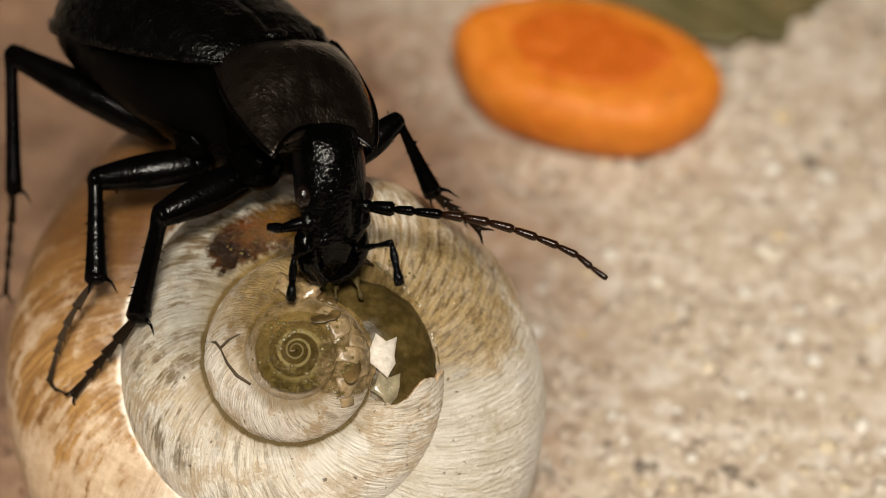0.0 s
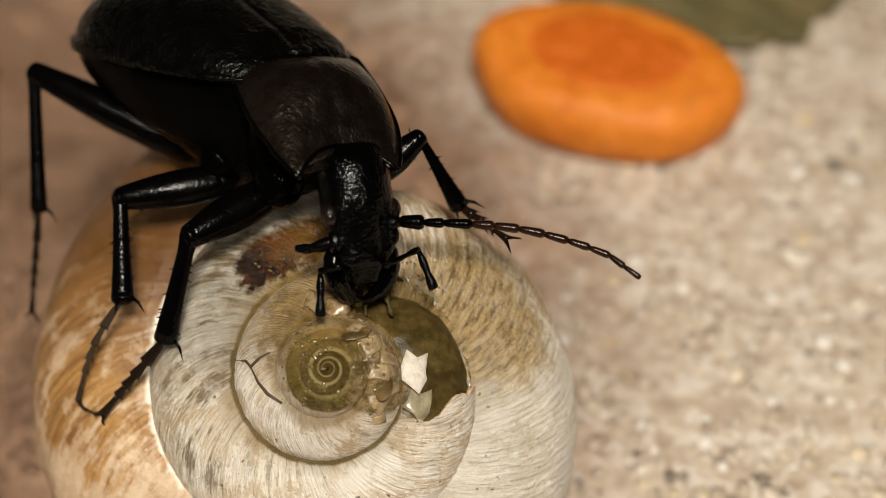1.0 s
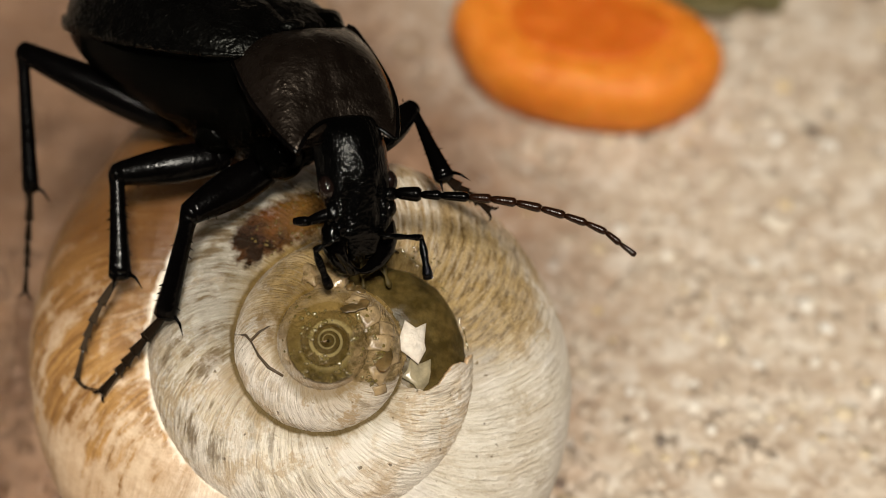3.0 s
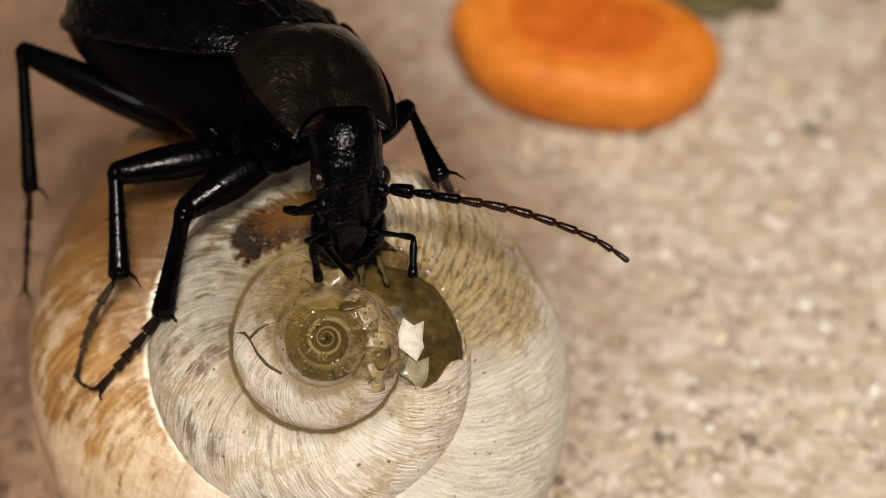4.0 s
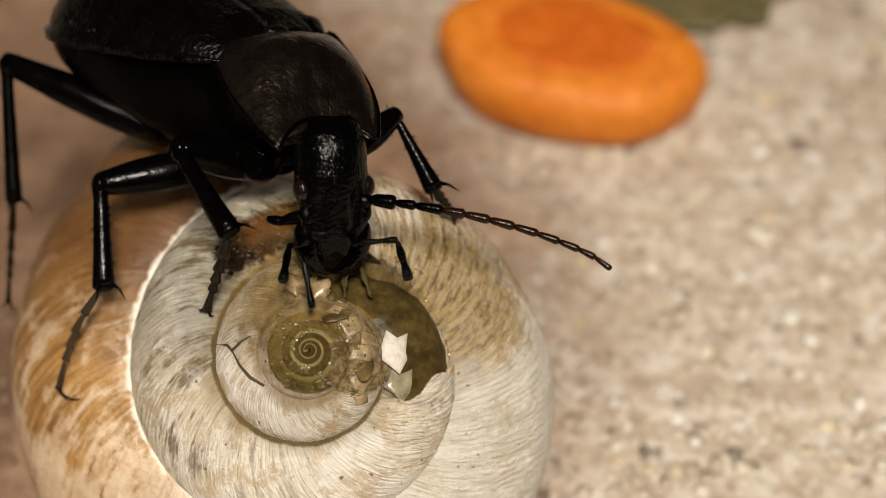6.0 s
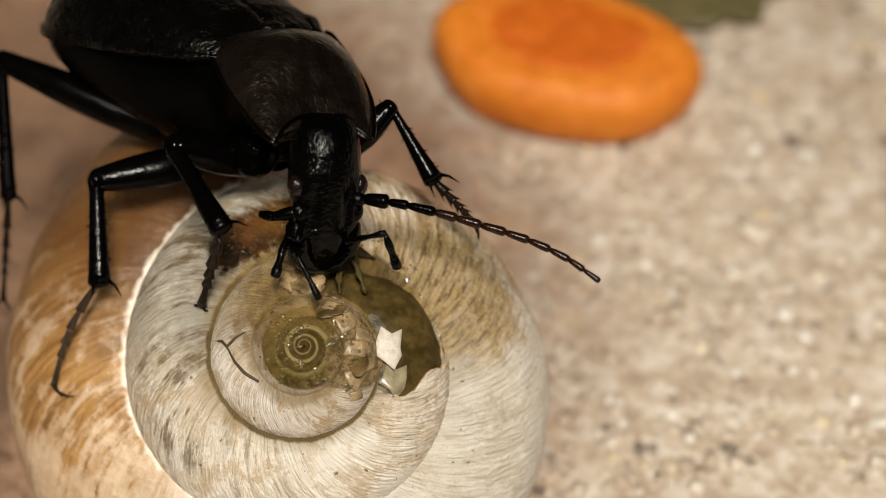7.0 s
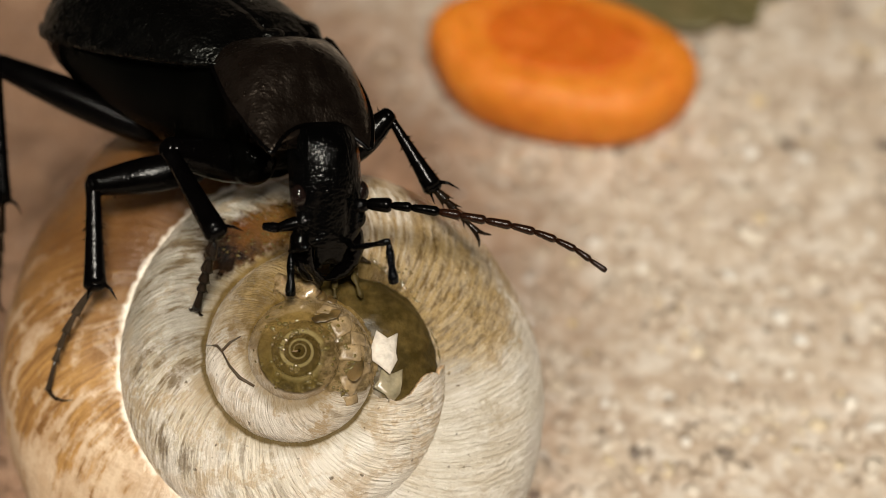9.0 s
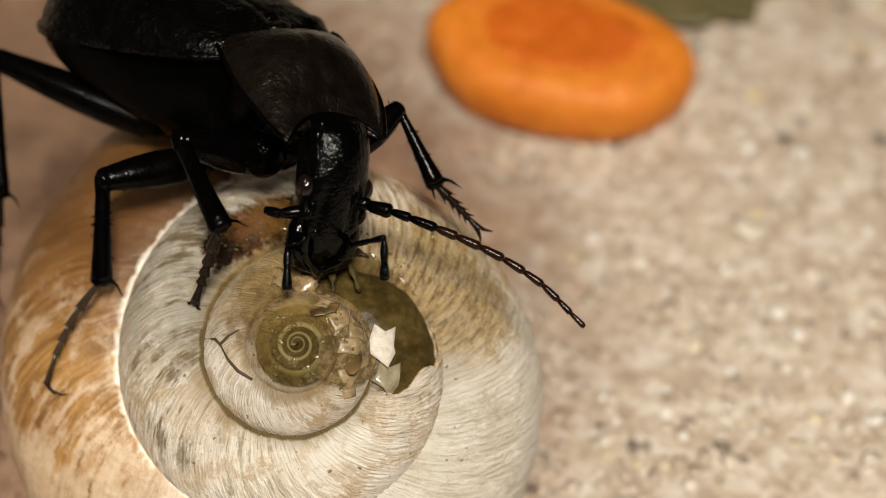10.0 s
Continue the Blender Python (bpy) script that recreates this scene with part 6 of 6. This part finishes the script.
    walk(P["ant_10"], [(0, pose(0.02701, -0.02211, 0.01102, -19.0, 29.3, -131.5)), (0.5, pose(0.02709, -0.02157, 0.01126, -18.9, 29.6, -130.8)), (1, pose(0.02713, -0.02089, 0.01103, -19.3, 29.4, -131.4)), (1.5, pose(0.02707, -0.02129, 0.01125, -20.5, 28.4, -133.9)), (2, pose(0.02711, -0.02135, 0.01214, -18.6, 29.6, -130.8)), (2.5, pose(0.02704, -0.02251, 0.01113, -20.5, 27.6, -135.7)), (3, pose(0.02704, -0.02227, 0.01161, -19.9, 28.2, -134.4)), (4.5, pose(0.02663, -0.02308, 0.01129, -18.3, 28.1, -134.7)), (5, pose(0.02713, -0.02259, 0.01135, -16.5, 29.3, -131.5)), (5.5, pose(0.02697, -0.02216, 0.01166, -17.8, 28.4, -133.7)), (7, pose(0.02629, -0.02354, 0.01091, -20.4, 28.7, -133.0)), (7.5, pose(0.02652, -0.02313, 0.01121, -20.5, 28.7, -133.2)), (8, pose(0.02684, -0.02271, 0.01165, -20.2, 28.9, -132.7)), (8.5, pose(0.02702, -0.02223, 0.01198, -19.1, 29.5, -131.0)), (9, pose(0.02699, -0.02275, 0.01145, -19.4, 29.3, -131.5)), (9.5, pose(0.02671, -0.02348, 0.01090, -19.8, 28.8, -132.8)), (10, pose(0.02582, -0.02586, 0.00899, -25.0, 24.7, -142.2))])
    walk(P["rp_0"], [(0, pose(0.01152, -0.02176, 0.01164, 40.1, 36.4, -79.7)), (0.5, pose(0.01158, -0.02164, 0.01173, 48.6, 33.4, -61.6)), (1, pose(0.01147, -0.02183, 0.01178, -14.3, 30.5, -51.8)), (1.5, pose(0.01143, -0.02172, 0.01177, -23.0, 33.2, -60.7)), (2, pose(0.01122, -0.02194, 0.01167, 18.3, 33.2, -60.8)), (2.5, pose(0.01151, -0.02204, 0.01215, -31.5, 36.7, -83.8)), (3, pose(0.01148, -0.02201, 0.01208, -32.2, 36.9, -89.3)), (4.5, pose(0.01055, -0.02151, 0.01166, -6.5, 36.6, -97.4)), (5, pose(0.01102, -0.02188, 0.01147, 27.4, 36.9, -91.6)), (5.5, pose(0.01084, -0.02162, 0.01191, 0.1, 36.8, -87.6)), (7, pose(0.01057, -0.02168, 0.01172, 31.1, 36.3, -78.1)), (7.5, pose(0.01075, -0.02178, 0.01162, 7.6, 36.1, -76.6)), (8, pose(0.01127, -0.02164, 0.01188, 30.6, 36.9, -90.8)), (8.5, pose(0.01136, -0.02155, 0.01194, 23.0, 36.4, -100.1)), (9, pose(0.01129, -0.02178, 0.01158, 37.2, 36.6, -81.5)), (9.5, pose(0.01118, -0.02170, 0.01162, 26.6, 36.7, -84.1)), (10, pose(0.01126, -0.02198, 0.01144, 42.4, 36.4, -80.0))])
    walk(P["rp_1"], [(0, pose(0.01385, -0.02244, 0.01312, -46.9, 7.6, -169.8)), (0.5, pose(0.01380, -0.02178, 0.01352, -38.4, 15.3, -158.5)), (1, pose(0.01342, -0.01984, 0.01117, -38.9, 13.6, -161.2)), (1.5, pose(0.01342, -0.01990, 0.01084, -23.8, 15.8, -157.9)), (2, pose(0.01382, -0.02105, 0.01242, -61.3, 3.4, -175.5)), (2.5, pose(0.01383, -0.02089, 0.01096, -18.7, 10.1, -166.2)), (3, pose(0.01388, -0.02107, 0.01087, -39.9, 5.7, -172.4)), (4.5, pose(0.01338, -0.02168, 0.01140, -27.1, -4.4, 174.2)), (5, pose(0.01352, -0.02273, 0.01251, -61.5, -8.3, 168.8)), (5.5, pose(0.01369, -0.02151, 0.01191, -55.1, 5.8, -172.2)), (7, pose(0.01314, -0.02203, 0.01291, -70.2, 11.9, -163.6)), (7.5, pose(0.01355, -0.02134, 0.01193, -32.3, 6.2, -171.7)), (8, pose(0.01371, -0.02254, 0.01304, -64.5, 2.2, -177.1)), (8.5, pose(0.01382, -0.02266, 0.01283, -62.3, 2.2, -177.0)), (9, pose(0.01369, -0.02246, 0.01297, -53.6, 4.1, -174.5)), (9.5, pose(0.01380, -0.02220, 0.01264, -48.1, 3.6, -175.1)), (10, pose(0.01353, -0.02273, 0.01299, -55.6, 0.1, -179.8))])
    walk(P["lp_0"], [(0, pose(0.00846, -0.02272, 0.01249, -59.2, -34.4, 114.1)), (0.5, pose(0.00852, -0.02264, 0.01254, -48.4, -36.0, 104.1)), (1, pose(0.00835, -0.02275, 0.01245, -46.7, -36.6, 98.0)), (1.5, pose(0.00832, -0.02262, 0.01247, -65.9, -35.2, 109.7)), (2, pose(0.00803, -0.02274, 0.01205, -18.5, -36.8, 86.9)), (2.5, pose(0.00839, -0.02286, 0.01294, -61.5, -22.3, 146.9)), (3, pose(0.00836, -0.02288, 0.01277, -36.9, -32.8, 120.7)), (4.5, pose(0.00733, -0.02201, 0.01230, 29.1, -23.0, 145.5)), (5, pose(0.00779, -0.02246, 0.01197, 26.9, -32.3, 57.3)), (5.5, pose(0.00760, -0.02215, 0.01237, -41.9, -36.5, 99.5)), (7, pose(0.00741, -0.02226, 0.01254, -40.0, -34.0, 64.0)), (7.5, pose(0.00759, -0.02246, 0.01235, 4.9, -34.6, 66.8)), (8, pose(0.00819, -0.02252, 0.01272, -39.9, -36.8, 86.8)), (8.5, pose(0.00826, -0.02245, 0.01274, -66.5, -35.7, 107.0)), (9, pose(0.00821, -0.02264, 0.01245, -51.6, -36.9, 91.1)), (9.5, pose(0.00810, -0.02252, 0.01252, -65.5, -35.8, 105.9)), (10, pose(0.00831, -0.02269, 0.01278, -50.3, -36.2, 102.3))])
    walk(P["lp_1"], [(0, pose(0.00732, -0.02232, 0.01129, -54.2, -2.1, 177.2)), (0.5, pose(0.00725, -0.02219, 0.01151, -39.3, -1.8, 177.5)), (1, pose(0.00710, -0.02218, 0.01145, -39.7, 0.9, -178.9)), (1.5, pose(0.00736, -0.02201, 0.01121, -39.4, -1.5, 177.9)), (2, pose(0.00644, -0.02233, 0.01162, -39.4, 6.1, -171.8)), (2.5, pose(0.00748, -0.02323, 0.01156, -74.0, -3.6, 175.2)), (3, pose(0.00691, -0.02310, 0.01191, -66.7, 11.5, -164.3)), (4.5, pose(0.00676, -0.02342, 0.01306, -67.6, -0.3, 179.6)), (5, pose(0.00629, -0.02199, 0.01262, -48.2, -5.1, 173.2)), (5.5, pose(0.00624, -0.02170, 0.01146, -1.8, -0.9, 178.8)), (7, pose(0.00651, -0.02114, 0.01163, -17.8, -7.9, 169.3)), (7.5, pose(0.00600, -0.02187, 0.01247, -51.9, -6.3, 171.5)), (8, pose(0.00692, -0.02180, 0.01185, -40.3, -0.8, 178.9)), (8.5, pose(0.00735, -0.02178, 0.01147, -39.5, -3.0, 176.0)), (9, pose(0.00714, -0.02186, 0.01139, -40.2, -0.3, 179.5)), (9.5, pose(0.00717, -0.02184, 0.01126, -40.1, -1.1, 178.5)), (10, pose(0.00708, -0.02216, 0.01173, -40.4, -0.4, 179.5))])
    walk(P["bp_0"], [(0, pose(0.00841, -0.02346, 0.01204, -98.0, 19.5, -151.8)), (0.5, pose(0.00851, -0.02340, 0.01211, -96.9, 19.7, -151.5)), (1, pose(0.00834, -0.02351, 0.01203, -97.2, 19.2, -152.3)), (1.5, pose(0.00829, -0.02338, 0.01205, -96.7, 19.6, -151.6)), (2, pose(0.00802, -0.02349, 0.01161, -95.1, 19.7, -151.4)), (2.5, pose(0.00835, -0.02364, 0.01256, -96.0, 20.0, -151.0)), (3, pose(0.00834, -0.02366, 0.01238, -96.0, 19.9, -151.1)), (4.5, pose(0.00719, -0.02270, 0.01178, 22.2, 21.8, -147.8)), (5, pose(0.00769, -0.02315, 0.01145, 2.3, -4.3, 174.2)), (5.5, pose(0.00750, -0.02285, 0.01187, -39.8, 0.9, -178.7)), (7, pose(0.00727, -0.02297, 0.01206, -38.6, 15.7, -158.0)), (7.5, pose(0.00749, -0.02318, 0.01187, -36.5, 20.3, -150.5)), (8, pose(0.00813, -0.02327, 0.01227, -96.8, 19.6, -151.6)), (8.5, pose(0.00821, -0.02319, 0.01229, -96.8, 19.7, -151.4)), (9, pose(0.00813, -0.02338, 0.01200, -96.8, 19.5, -151.8)), (9.5, pose(0.00801, -0.02325, 0.01206, -97.0, 19.6, -151.7)), (10, pose(0.00811, -0.02340, 0.01232, -97.1, 19.7, -151.6))])


motions()
